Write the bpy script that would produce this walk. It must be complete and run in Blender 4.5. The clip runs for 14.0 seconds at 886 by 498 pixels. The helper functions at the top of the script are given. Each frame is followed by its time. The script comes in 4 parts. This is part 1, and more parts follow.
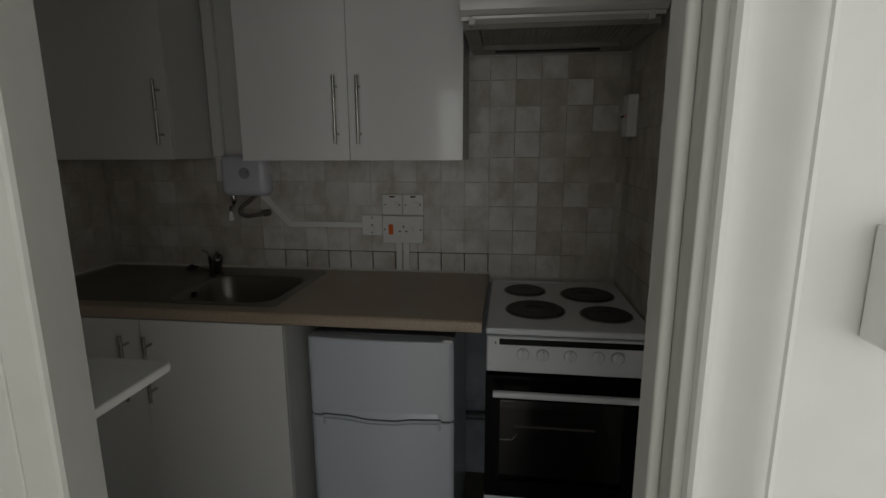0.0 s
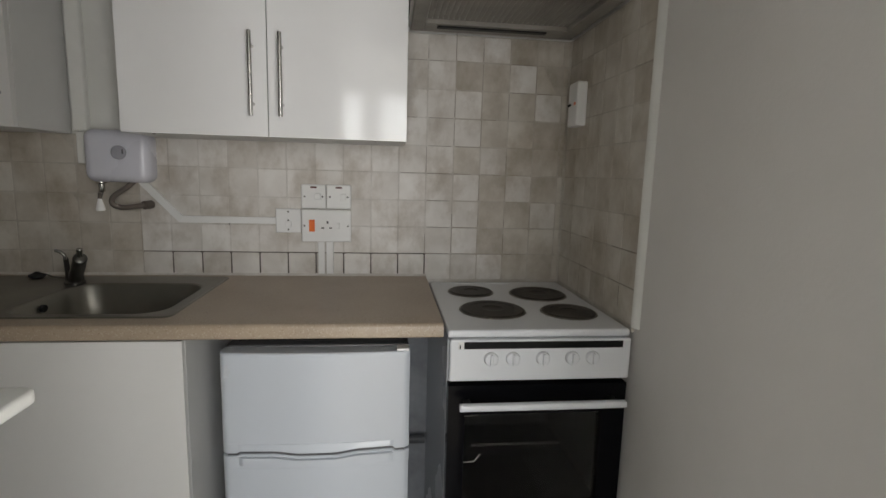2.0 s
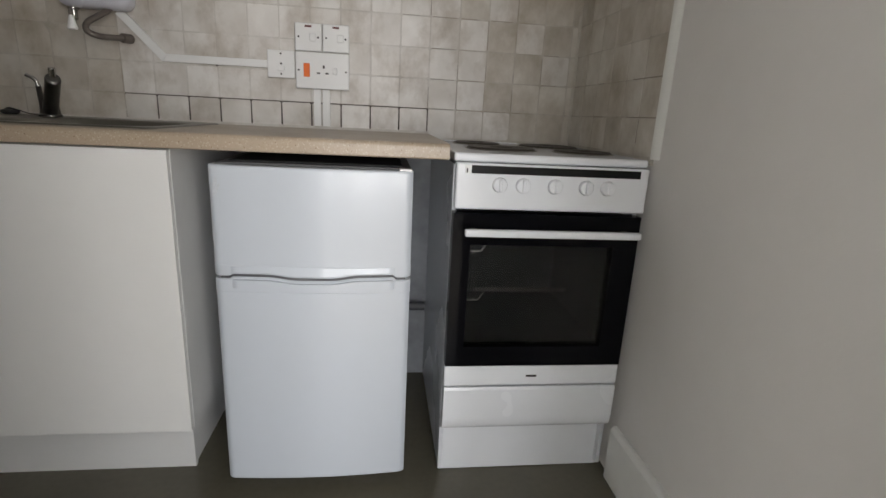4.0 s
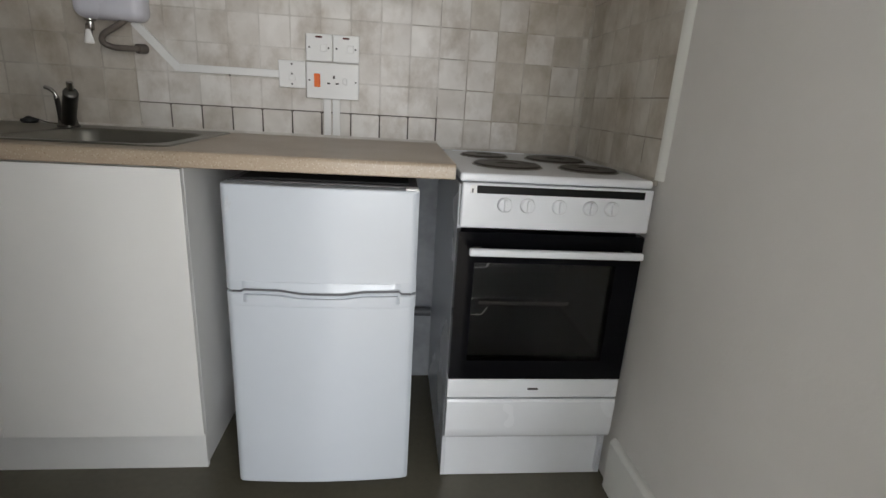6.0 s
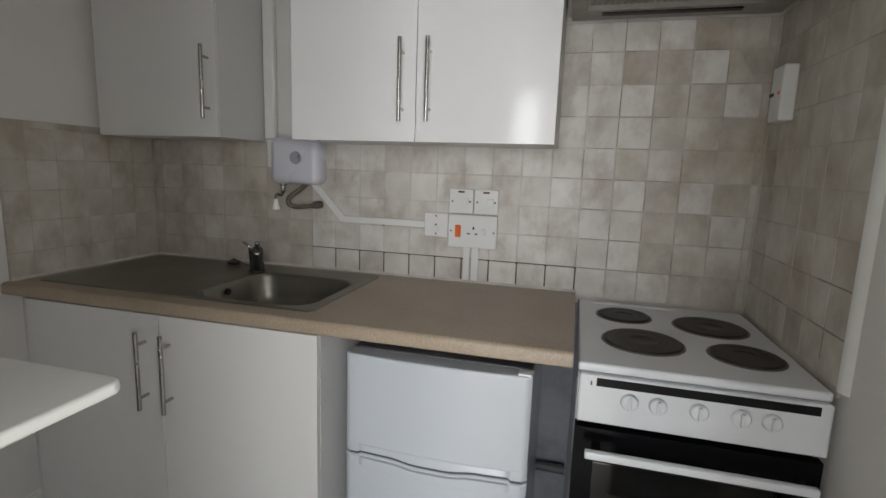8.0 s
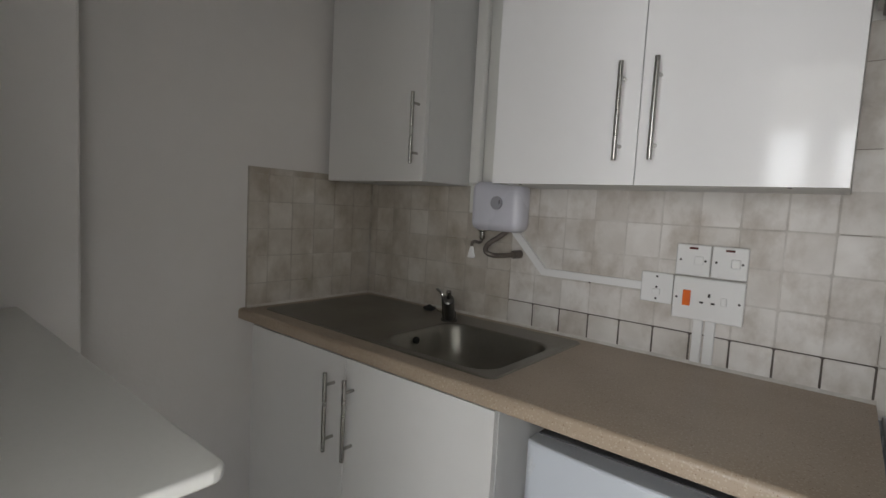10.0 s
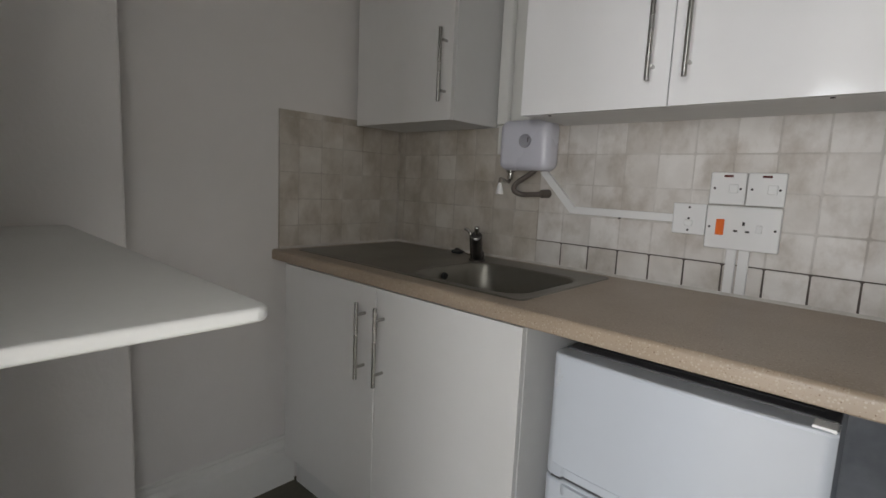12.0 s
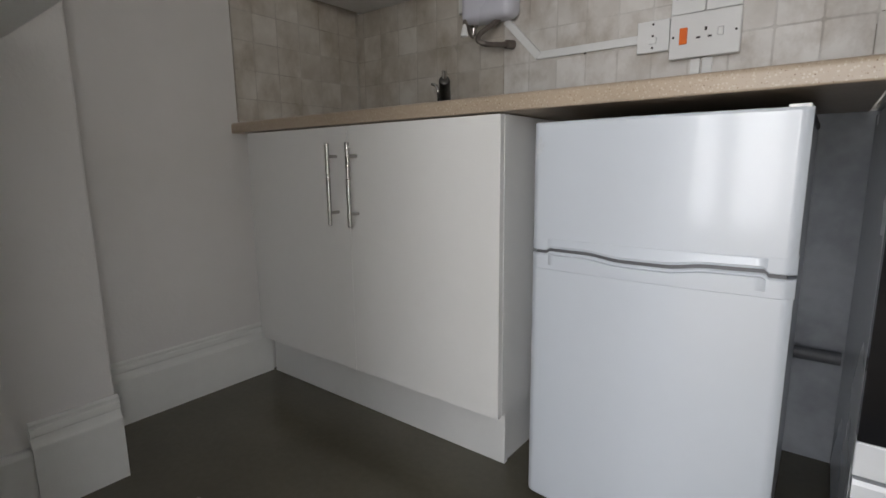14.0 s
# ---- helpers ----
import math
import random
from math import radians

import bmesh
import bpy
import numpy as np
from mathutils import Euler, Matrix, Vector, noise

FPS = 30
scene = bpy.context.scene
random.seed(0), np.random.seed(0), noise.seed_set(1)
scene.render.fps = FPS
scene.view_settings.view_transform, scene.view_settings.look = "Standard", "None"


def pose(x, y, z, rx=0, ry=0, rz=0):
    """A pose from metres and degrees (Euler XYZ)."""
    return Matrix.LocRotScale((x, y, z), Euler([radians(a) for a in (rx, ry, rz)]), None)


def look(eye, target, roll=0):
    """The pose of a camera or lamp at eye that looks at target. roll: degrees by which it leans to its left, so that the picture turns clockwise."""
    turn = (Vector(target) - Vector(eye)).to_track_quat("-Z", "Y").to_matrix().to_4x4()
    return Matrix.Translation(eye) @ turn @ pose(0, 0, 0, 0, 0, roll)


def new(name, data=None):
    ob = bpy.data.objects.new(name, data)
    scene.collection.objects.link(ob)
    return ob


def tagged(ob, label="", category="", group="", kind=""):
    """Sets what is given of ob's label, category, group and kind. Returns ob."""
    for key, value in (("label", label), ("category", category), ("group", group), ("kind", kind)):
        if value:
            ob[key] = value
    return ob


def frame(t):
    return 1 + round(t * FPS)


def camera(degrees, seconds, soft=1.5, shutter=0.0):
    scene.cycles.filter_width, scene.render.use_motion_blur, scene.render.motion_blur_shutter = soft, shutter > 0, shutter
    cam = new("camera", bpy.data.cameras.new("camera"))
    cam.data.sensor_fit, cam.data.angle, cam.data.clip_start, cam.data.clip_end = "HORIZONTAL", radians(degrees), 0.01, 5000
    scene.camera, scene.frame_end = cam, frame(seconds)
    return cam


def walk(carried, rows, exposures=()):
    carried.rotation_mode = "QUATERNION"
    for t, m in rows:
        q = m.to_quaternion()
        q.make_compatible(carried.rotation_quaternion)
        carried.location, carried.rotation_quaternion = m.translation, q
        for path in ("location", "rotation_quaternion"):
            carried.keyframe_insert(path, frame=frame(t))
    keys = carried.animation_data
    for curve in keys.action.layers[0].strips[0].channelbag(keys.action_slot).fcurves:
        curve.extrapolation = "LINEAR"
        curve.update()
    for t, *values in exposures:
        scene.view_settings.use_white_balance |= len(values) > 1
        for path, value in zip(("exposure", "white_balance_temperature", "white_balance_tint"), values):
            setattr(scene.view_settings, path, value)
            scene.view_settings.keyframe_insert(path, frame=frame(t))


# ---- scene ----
cam = camera(83.6, 14.0)
PATH = [
    (0, (0.06, -2.069, 1.47), (-0.192, -0.122, 1.084), -0.2),
    (0.5, (-0.038, -2.059, 1.462), (-0.101, -0.094, 1.095), 0.3),
    (1, (-0.07, -1.987, 1.453), (-0.026, -0.015, 1.119), 0.7),
    (1.5, (-0.118, -1.917, 1.422), (0.014, 0.058, 1.134), 1.3),
    (2, (-0.161, -1.856, 1.339), (0.069, 0.109, 1.045), 1.6),
    (2.5, (-0.185, -1.849, 1.249), (0.089, 0.101, 0.896), 1.4),
    (3, (-0.179, -1.828, 1.143), (0.099, 0.113, 0.753), 1.4),
    (3.5, (-0.175, -1.83, 1.048), (0.093, 0.101, 0.602), 2.1),
    (3.7, (-0.171, -1.827, 1.022), (0.088, 0.097, 0.544), 2.5),
    (5.8, (-0.165, -1.822, 1.063), (0.051, 0.076, 0.472), 3.6),
    (6, (-0.161, -1.83, 1.103), (0.047, 0.076, 0.533), 3.5),
    (6.5, (-0.145, -1.863, 1.257), (-0.013, 0.069, 0.759), 2.3),
    (7, (-0.104, -1.852, 1.318), (-0.157, 0.1, 0.886), 1.8),
    (7.5, (-0.015, -1.791, 1.344), (-0.339, 0.15, 0.988), 2.1),
    (8, (-0.028, -1.737, 1.357), (-0.533, 0.173, 1.043), 2.0),
    (8.5, (-0.106, -1.642, 1.357), (-0.796, 0.215, 1.086), 1.9),
    (9, (-0.117, -1.576, 1.36), (-1.062, 0.174, 1.143), 2.5),
    (9.2, (-0.111, -1.551, 1.361), (-1.158, 0.143, 1.176), 2.9),
    (11.3, (-0.081, -1.511, 1.331), (-1.422, -0.040, 1.116), 2.7),
    (11.5, (-0.087, -1.522, 1.310), (-1.423, -0.052, 1.073), 2.7),
    (12, (-0.071, -1.539, 1.229), (-1.406, -0.073, 0.966), 2.7),
    (12.5, (-0.063, -1.562, 1.095), (-1.397, -0.099, 0.813), 2.7),
    (13, (-0.066, -1.574, 0.967), (-1.405, -0.117, 0.683), 2.6),
    (13.5, (-0.068, -1.587, 0.864), (-1.402, -0.127, 0.563), 0.8),
    (13.6, (-0.066, -1.59, 0.846), (-1.391, -0.122, 0.549), 0.6),
    (14, (-0.067, -1.592, 0.808), (-1.275, -0.035, 0.466), -0.6),
]
EXPOSURES = [(0.0, -1.75, 6750, 8), (0.5, -0.95, 6750, 8), (1.0, -0.58, 6750, 9), (1.5, -0.15, 6750, 10), (2.0, 0.35, 6750, 10), (2.5, 0.52, 6750, 11), (3.0, 0.64, 6750, 12), (6.0, 0.76, 6550, 10), (7.0, 0.64, 6550, 10), (8.0, 0.54, 6550, 10), (8.5, 0.39, 6550, 10), (9.0, 0.39, 6550, 11), (11.5, 0.44, 6550, 11), (12.5, 0.60, 6550, 12), (13.5, 0.71, 6550, 12), (14.0, 0.66, 6550, 12)]
walk(cam, [(t, look(eye, target, roll)) for t, eye, target, roll in PATH], EXPOSURES)

# ---- world and light ----
world = bpy.data.worlds.new("sky")
scene.world = world
world.use_nodes = True
sky = world.node_tree.nodes.new("ShaderNodeTexSky")
sky.sky_type = "NISHITA"
sky.sun_disc = False
sky.sun_elevation, sky.sun_rotation = radians(40), radians(120)
world.node_tree.links.new(sky.outputs[0], world.node_tree.nodes["Background"].inputs[0])
world.node_tree.nodes["Background"].inputs[1].default_value = 0.1

# plan of the place, in metres
LEFT, RIGHT, BACK = -1.772, 0.524, 0.008
FRONT_IN, FRONT_OUT = -1.582, -1.652
DOOR_L, DOOR_R, DOOR_H = -0.420, 0.210, 2.03
CEIL = 2.40
ROOM_L, ROOM_R, ROOM_BACK = -1.4, 1.5, -3.70
# WIN_B set low so that more light goes upward
WIN_L, WIN_R, WIN_B, WIN_T = -0.70, 1.42, 0.30, 2.14
# extent of a made-up side window
EAST_0, EAST_1 = -3.50, -1.95


def daylight(name, width, height, energy, m):
    """The sky's light in a window's opening."""
    data = bpy.data.lights.new(name, "AREA")
    data.shape, data.size, data.size_y = "RECTANGLE", width, height
    data.energy, data.color = energy, (0.975, 0.985, 1.0)
    new(name, data).matrix_world = m


MID = (WIN_B + WIN_T) / 2
# two panes known from reflections; the right one added to slant the light
PANES = ((WIN_L + 0.05, -0.42), (-0.22, 0.22), (0.36, WIN_R - 0.05))
for a, b in PANES:
    daylight("window_light_back", b - a, WIN_T - WIN_B - 0.1, 31.0 * (b - a), pose((a + b) / 2, ROOM_BACK - 0.11, MID, 90, 0, 0))
# added lamp in the made-up side window, brightens the kitchen's left
daylight("added_light_side", EAST_1 - EAST_0 - 0.1, WIN_T - WIN_B - 0.1, 29.0, pose(ROOM_R + 0.11, (EAST_0 + EAST_1) / 2, MID, 90, 0, 90))


# ---- materials ----
def material(name, color, rough=0.5, metal=0.0, color2=None, scale=4.0, fine=60.0, amount=0.5, bump=0.0, bump_scale=200.0, coat=0.0, spread=0.0, rough_var=0.08, spec=0.5):
    """A surface with two scales of variation, a varied gloss and a fine relief."""
    m = bpy.data.materials.new(name)
    m.use_nodes = True
    n, l = m.node_tree.nodes, m.node_tree.links
    b = n["Principled BSDF"]
    b.inputs["Metallic"].default_value = metal
    b.inputs["Coat Weight"].default_value = coat
    b.inputs["Coat Roughness"].default_value = 0.06
    b.inputs["Specular IOR Level"].default_value = spec
    tex = n.new("ShaderNodeTexCoord")
    big, small = n.new("ShaderNodeTexNoise"), n.new("ShaderNodeTexNoise")
    big.inputs["Scale"].default_value, small.inputs["Scale"].default_value = scale, fine
    big.inputs["Detail"].default_value = small.inputs["Detail"].default_value = 4
    where = tex.outputs["Object"]
    info = n.new("ShaderNodeObjectInfo")
    if spread:
        shift = n.new("ShaderNodeVectorMath")
        shift.operation = "MULTIPLY_ADD"
        comb = n.new("ShaderNodeCombineXYZ")
        for k in range(3):
            l.new(info.outputs["Random"], comb.inputs[k])
        shift.inputs[1].default_value = (37.0, 91.0, 53.0)
        l.new(comb.outputs[0], shift.inputs[0])
        l.new(where, shift.inputs[2])
        where = shift.outputs[0]
    l.new(where, big.inputs["Vector"])
    l.new(where, small.inputs["Vector"])
    mix = n.new("ShaderNodeMix")
    mix.data_type = "RGBA"
    c2 = color2 or [c * 0.88 for c in color]
    mix.inputs["A"].default_value, mix.inputs["B"].default_value = (*color, 1), (*c2, 1)
    add = n.new("ShaderNodeMath")
    add.operation = "MULTIPLY_ADD"
    l.new(small.outputs["Fac"], add.inputs[0])
    add.inputs[1].default_value = 0.35
    l.new(big.outputs["Fac"], add.inputs[2])
    ramp = n.new("ShaderNodeMapRange")
    ramp.inputs["From Min"].default_value, ramp.inputs["From Max"].default_value = 0.5, 0.85
    ramp.inputs["To Max"].default_value = amount
    l.new(add.outputs[0], ramp.inputs["Value"])
    fac = ramp.outputs[0]
    if spread:
        more = n.new("ShaderNodeMath")
        more.operation = "MULTIPLY_ADD"
        l.new(info.outputs["Random"], more.inputs[0])
        more.inputs[1].default_value = spread
        l.new(fac, more.inputs[2])
        fac = more.outputs[0]
    l.new(fac, mix.inputs["Factor"])
    l.new(mix.outputs["Result"], b.inputs["Base Color"])
    rr = n.new("ShaderNodeMapRange")
    rr.inputs["To Min"].default_value, rr.inputs["To Max"].default_value = max(0.02, rough - rough_var), rough + rough_var
    l.new(big.outputs["Fac"], rr.inputs["Value"])
    l.new(rr.outputs[0], b.inputs["Roughness"])
    if bump:
        rel = n.new("ShaderNodeTexNoise")
        rel.inputs["Scale"].default_value = bump_scale
        rel.inputs["Detail"].default_value = 3
        l.new(where, rel.inputs["Vector"])
        bp = n.new("ShaderNodeBump")
        bp.inputs["Strength"].default_value, bp.inputs["Distance"].default_value = bump, 0.002
        l.new(rel.outputs["Fac"], bp.inputs["Height"])
        l.new(bp.outputs[0], b.inputs["Normal"])
    return m


def speckled(name):
    """Sand-coloured laminate with brown and pale flecks."""
    m = material(name, (0.40, 0.322, 0.242), 0.34, 0, (0.345, 0.270, 0.198), 6, 90, 0.6, 0.12, 260)
    n, l = m.node_tree.nodes, m.node_tree.links
    b = n["Principled BSDF"]
    old = b.inputs["Base Color"].links[0].from_socket
    tex = n.new("ShaderNodeTexCoord")
    for scale, limit, color in ((150.0, 0.29, (0.455, 0.380, 0.295)), (210.0, 0.17, (0.29, 0.21, 0.145)), (95.0, 0.115, (0.19, 0.12, 0.075))):
        v = n.new("ShaderNodeTexVoronoi")
        v.inputs["Scale"].default_value = scale
        l.new(tex.outputs["Object"], v.inputs["Vector"])
        lt = n.new("ShaderNodeMath")
        lt.operation = "LESS_THAN"
        lt.inputs[1].default_value = limit
        l.new(v.outputs["Distance"], lt.inputs[0])
        mx = n.new("ShaderNodeMix")
        mx.data_type = "RGBA"
        mx.inputs["B"].default_value = (*color, 1)
        l.new(lt.outputs[0], mx.inputs["Factor"])
        l.new(old, mx.inputs["A"])
        old = mx.outputs["Result"]
    l.new(old, b.inputs["Base Color"])
    return m


def clouded(m, tint, scale, low, high, most):
    """Lay soft clouds of a tint over a material; they run on from piece to piece."""
    n, l = m.node_tree.nodes, m.node_tree.links
    b = n["Principled BSDF"]
    geo, mp, no, rg, mx = n.new("ShaderNodeNewGeometry"), n.new("ShaderNodeMapping"), n.new("ShaderNodeTexNoise"), n.new("ShaderNodeMapRange"), n.new("ShaderNodeMix")
    mp.inputs["Scale"].default_value = scale
    no.inputs["Scale"].default_value, no.inputs["Detail"].default_value = 1.0, 5
    no.inputs["Roughness"].default_value = 0.62
    rg.inputs["From Min"].default_value, rg.inputs["From Max"].default_value, rg.inputs["To Max"].default_value = low, high, most
    mx.data_type, mx.blend_type = "RGBA", "MULTIPLY"
    mx.inputs["B"].default_value = (*tint, 1)
    l.new(geo.outputs["Position"], mp.inputs[0])
    l.new(mp.outputs[0], no.inputs["Vector"])
    l.new(no.outputs["Fac"], rg.inputs["Value"])
    l.new(rg.outputs[0], mx.inputs["Factor"])
    l.new(b.inputs["Base Color"].links[0].from_socket, mx.inputs["A"])
    l.new(mx.outputs["Result"], b.inputs["Base Color"])
    return m


def brushed(name, color, rough, stretch):
    """Brushed steel: a grain drawn out along one axis."""
    m = material(name, color, rough, 1.0, [c * 0.8 for c in color], 5, 50, 0.5)
    n, l = m.node_tree.nodes, m.node_tree.links
    tex, mp, no, bp = n.new("ShaderNodeTexCoord"), n.new("ShaderNodeMapping"), n.new("ShaderNodeTexNoise"), n.new("ShaderNodeBump")
    mp.inputs["Scale"].default_value = stretch
    no.inputs["Scale"].default_value = 1.0
    bp.inputs["Strength"].default_value, bp.inputs["Distance"].default_value = 0.12, 0.001
    l.new(tex.outputs["Object"], mp.inputs[0])
    l.new(mp.outputs[0], no.inputs["Vector"])
    l.new(no.outputs["Fac"], bp.inputs["Height"])
    l.new(bp.outputs[0], n["Principled BSDF"].inputs["Normal"])
    return m


M = {
    "paint": material("wall_paint", (0.735, 0.715, 0.695), 0.7, 0, (0.68, 0.66, 0.635), 1.3, 14, 0.7, 0.25, 90),
    "white_paint": material("white_gloss_paint", (0.78, 0.78, 0.75), 0.42, 0, (0.70, 0.70, 0.67), 3, 30, 0.6, 0.15, 60),
    # darker copy of the white gloss: shade on the door frame, as colour
    "shaded_gloss": material("shaded_gloss_paint", (0.56, 0.56, 0.525), 0.4, 0, (0.47, 0.47, 0.43), 3, 30, 0.7, 0.15, 60),
    "ceiling": material("ceiling_paint", (0.78, 0.78, 0.76), 0.85, 0, None, 1.5, 30, 0.5, 0.1, 120),
    "vinyl": material("floor_vinyl", (0.112, 0.101, 0.072), 0.24, 0, (0.083, 0.074, 0.052), 2.2, 55, 0.8, 0.05, 180, 0.0),
    "room_paint": material("bright_wall_paint", (0.84, 0.835, 0.82), 0.7, 0, (0.80, 0.795, 0.775), 1.3, 14, 0.7, 0.2, 90),
    # assumed beige floor, kept pale to reflect light up into the kitchen
    "bounce_floor": material("beige_bounce_floor", (0.62, 0.575, 0.51), 0.95, 0, (0.53, 0.485, 0.42), 3, 90, 0.7, 0.8, 400),
    "tile": clouded(material("stone_tile", (0.665, 0.633, 0.578), 0.45, 0, (0.43, 0.385, 0.325), 6.0, 22, 0.66, 0.35, 60, 0, 0.30), (0.60, 0.535, 0.445), (7.5, 7.5, 5.0), 0.44, 0.70, 0.75),
    # pale tile: partly its own tone, partly the doorway's light on the middle
    "tile_pale": clouded(material("pale_stone_tile", (0.78, 0.76, 0.73), 0.45, 0, (0.54, 0.505, 0.46), 6.5, 24, 0.62, 0.30, 60, 0, 0.34), (0.66, 0.61, 0.55), (9.0, 9.0, 6.5), 0.47, 0.68, 0.8),
    "grout": clouded(material("pale_grout", (0.56, 0.53, 0.48), 0.9, 0, (0.43, 0.395, 0.345), 8, 60, 0.8, 0.4, 300), (0.60, 0.535, 0.445), (7.5, 7.5, 5.0), 0.44, 0.70, 0.75),
    "grout_pale": clouded(material("white_grout", (0.65, 0.625, 0.59), 0.9, 0, (0.50, 0.47, 0.43), 8, 60, 0.8, 0.4, 300), (0.66, 0.61, 0.55), (9.0, 9.0, 6.5), 0.47, 0.68, 0.8),
    "stain": material("dirty_grout", (0.24, 0.215, 0.18), 0.9, 0, (0.33, 0.30, 0.26), 30, 120, 0.9, 0.4, 300),
    "dark_grout": material("dark_grout", (0.09, 0.075, 0.065), 0.9, 0, (0.17, 0.15, 0.13), 9, 80, 0.7, 0.4, 300),
    "gloss": material("gloss_white_door", (0.90, 0.90, 0.905), 0.10, 0, (0.86, 0.86, 0.865), 1.2, 20, 0.6, 0.0, 60, 0.1, 0, 0.03),
    "satin": material("satin_white_door", (0.74, 0.735, 0.72), 0.36, 0, (0.70, 0.695, 0.68), 1.6, 30, 0.6, 0.05, 300),
    "carcass": material("white_melamine", (0.70, 0.70, 0.69), 0.45, 0, (0.64, 0.64, 0.63), 2, 30, 0.6, 0.08, 250),
    "worktop": speckled("speckled_laminate"),
    "steel": material("satin_steel", (0.44, 0.43, 0.41), 0.27, 1.0, (0.36, 0.35, 0.33), 5, 50, 0.5),
    "sink_steel": brushed("sink_steel", (0.27, 0.26, 0.23), 0.38, (6, 700, 700)),
    "chrome": material("chrome", (0.50, 0.49, 0.47), 0.12, 1.0, None, 6, 40, 0.3, 0, 10, 0, 0, 0.04),
    # chrome darkened in colour for the dark surroundings it reflects
    "tap": material("dark_mirroring_chrome", (0.15, 0.145, 0.135), 0.36, 1.0, (0.09, 0.085, 0.08), 20, 90, 0.7),
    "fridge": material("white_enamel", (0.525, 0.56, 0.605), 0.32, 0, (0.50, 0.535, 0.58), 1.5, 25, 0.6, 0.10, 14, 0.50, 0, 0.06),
    "fridge_grey": material("grey_plastic", (0.11, 0.11, 0.115), 0.45, 0, (0.07, 0.07, 0.075), 8, 60, 0.6),
    "enamel": material("cooker_enamel", (0.76, 0.78, 0.81), 0.26, 0, (0.71, 0.73, 0.76), 2, 30, 0.6, 0.04, 90, 0.2, 0, 0.05),
    "side": material("cooker_side_steel", (0.66, 0.68, 0.71), 0.27, 0, (0.56, 0.58, 0.61), 2, 40, 0.7),
    "black": material("black_trim", (0.008, 0.008, 0.008), 0.45, 0, (0.014, 0.014, 0.014), 5, 50, 0.5, spec=0.2),
    "black_glass": material("black_glass", (0.004, 0.004, 0.005), 0.06, 0, (0.005, 0.005, 0.006), 3, 30, 0.5, 0, 10, 0, 0, 0.015, 0.09),
    "cavity": material("oven_cavity", (0.10, 0.098, 0.095), 0.5, 0, (0.065, 0.063, 0.06), 6, 50, 0.6),
    "plate": material("hot_plate_iron", (0.019, 0.016, 0.012), 0.5, 0.0, (0.042, 0.035, 0.026), 12, 90, 0.8, 0.3, 200),
    "plastic": material("white_plastic", (0.80, 0.80, 0.79), 0.32, 0, (0.75, 0.75, 0.735), 5, 60, 0.5),
    "heater": material("heater_plastic", (0.66, 0.665, 0.735), 0.28, 0, (0.61, 0.615, 0.685), 5, 50, 0.5),
    "dial": material("grey_dial", (0.36, 0.36, 0.40), 0.35, 0, (0.30, 0.30, 0.34), 9, 60, 0.5),
    "hood": material("hood_enamel", (0.82, 0.815, 0.80), 0.22, 0, (0.72, 0.71, 0.68), 4, 40, 0.6, 0, 10, 0.3),
    "mesh": material("grease_filter", (0.33, 0.315, 0.285), 0.5, 0.0, (0.24, 0.225, 0.20), 9, 90, 0.7, 0.5, 300),
    "hose": material("grey_hose", (0.17, 0.145, 0.125), 0.4, 0.3, (0.10, 0.085, 0.075), 20, 100, 0.6),
    "orange": material("orange_rocker", (0.85, 0.19, 0.02), 0.3, 0, (0.75, 0.10, 0.015), 20, 90, 0.5),
    "neon": material("unlit_neon", (0.11, 0.022, 0.016), 0.25, 0, (0.07, 0.015, 0.012), 20, 90, 0.5),
    "dark": material("dark_slot", (0.03, 0.022, 0.02), 0.5, 0, None, 20, 90, 0.5),
    "sealant": material("sealant", (0.72, 0.70, 0.66), 0.45, 0, (0.55, 0.52, 0.47), 14, 80, 0.8),
    "pipe": material("painted_pipe", (0.13, 0.135, 0.145), 0.5, 0, (0.06, 0.06, 0.065), 9, 70, 0.7),
    "scuff": material("grey_scuff", (0.46, 0.48, 0.51), 0.6, 0, (0.60, 0.63, 0.66), 40, 160, 0.9),
    "ring": material("dull_trim_ring", (0.20, 0.185, 0.165), 0.45, 0.6, (0.12, 0.11, 0.10), 14, 80, 0.8),
    # grey-blue wall tone, darkened to hold the shade between fridge and cooker
    "gap_grey": clouded(material("gap_shaded_wall", (0.40, 0.42, 0.45), 0.8, 0, (0.24, 0.25, 0.27), 3, 30, 0.8), (0.45, 0.45, 0.47), (3, 3, 3), 0.45, 0.70, 0.5),
    "wire": material("oven_wire", (0.60, 0.58, 0.55), 0.3, 0.2, (0.50, 0.48, 0.45), 20, 90, 0.6),
    "rubber": material("black_rubber", (0.018, 0.018, 0.018), 0.6, 0, None, 9, 60, 0.5),
}
M["fridge"].node_tree.nodes["Principled BSDF"].inputs["Coat Roughness"].default_value = 0.10
M["laminate_white"] = material("white_bar_laminate", (0.74, 0.74, 0.71), 0.5, 0, (0.68, 0.68, 0.65), 3, 120, 0.7, 0.1, 300)

glass = bpy.data.materials.new("oven_window_glass")
glass.use_nodes = True
gb = glass.node_tree.nodes["Principled BSDF"]
gb.inputs["Base Color"].default_value = (0.68, 0.68, 0.68, 1)
gb.inputs["Roughness"].default_value = 0.16
gb.inputs["Transmission Weight"].default_value = 1.0
gb.inputs["Coat Weight"].default_value = 0.35
gb.inputs["Coat Roughness"].default_value = 0.03
gb.inputs["IOR"].default_value = 1.15
M["glass"] = glass


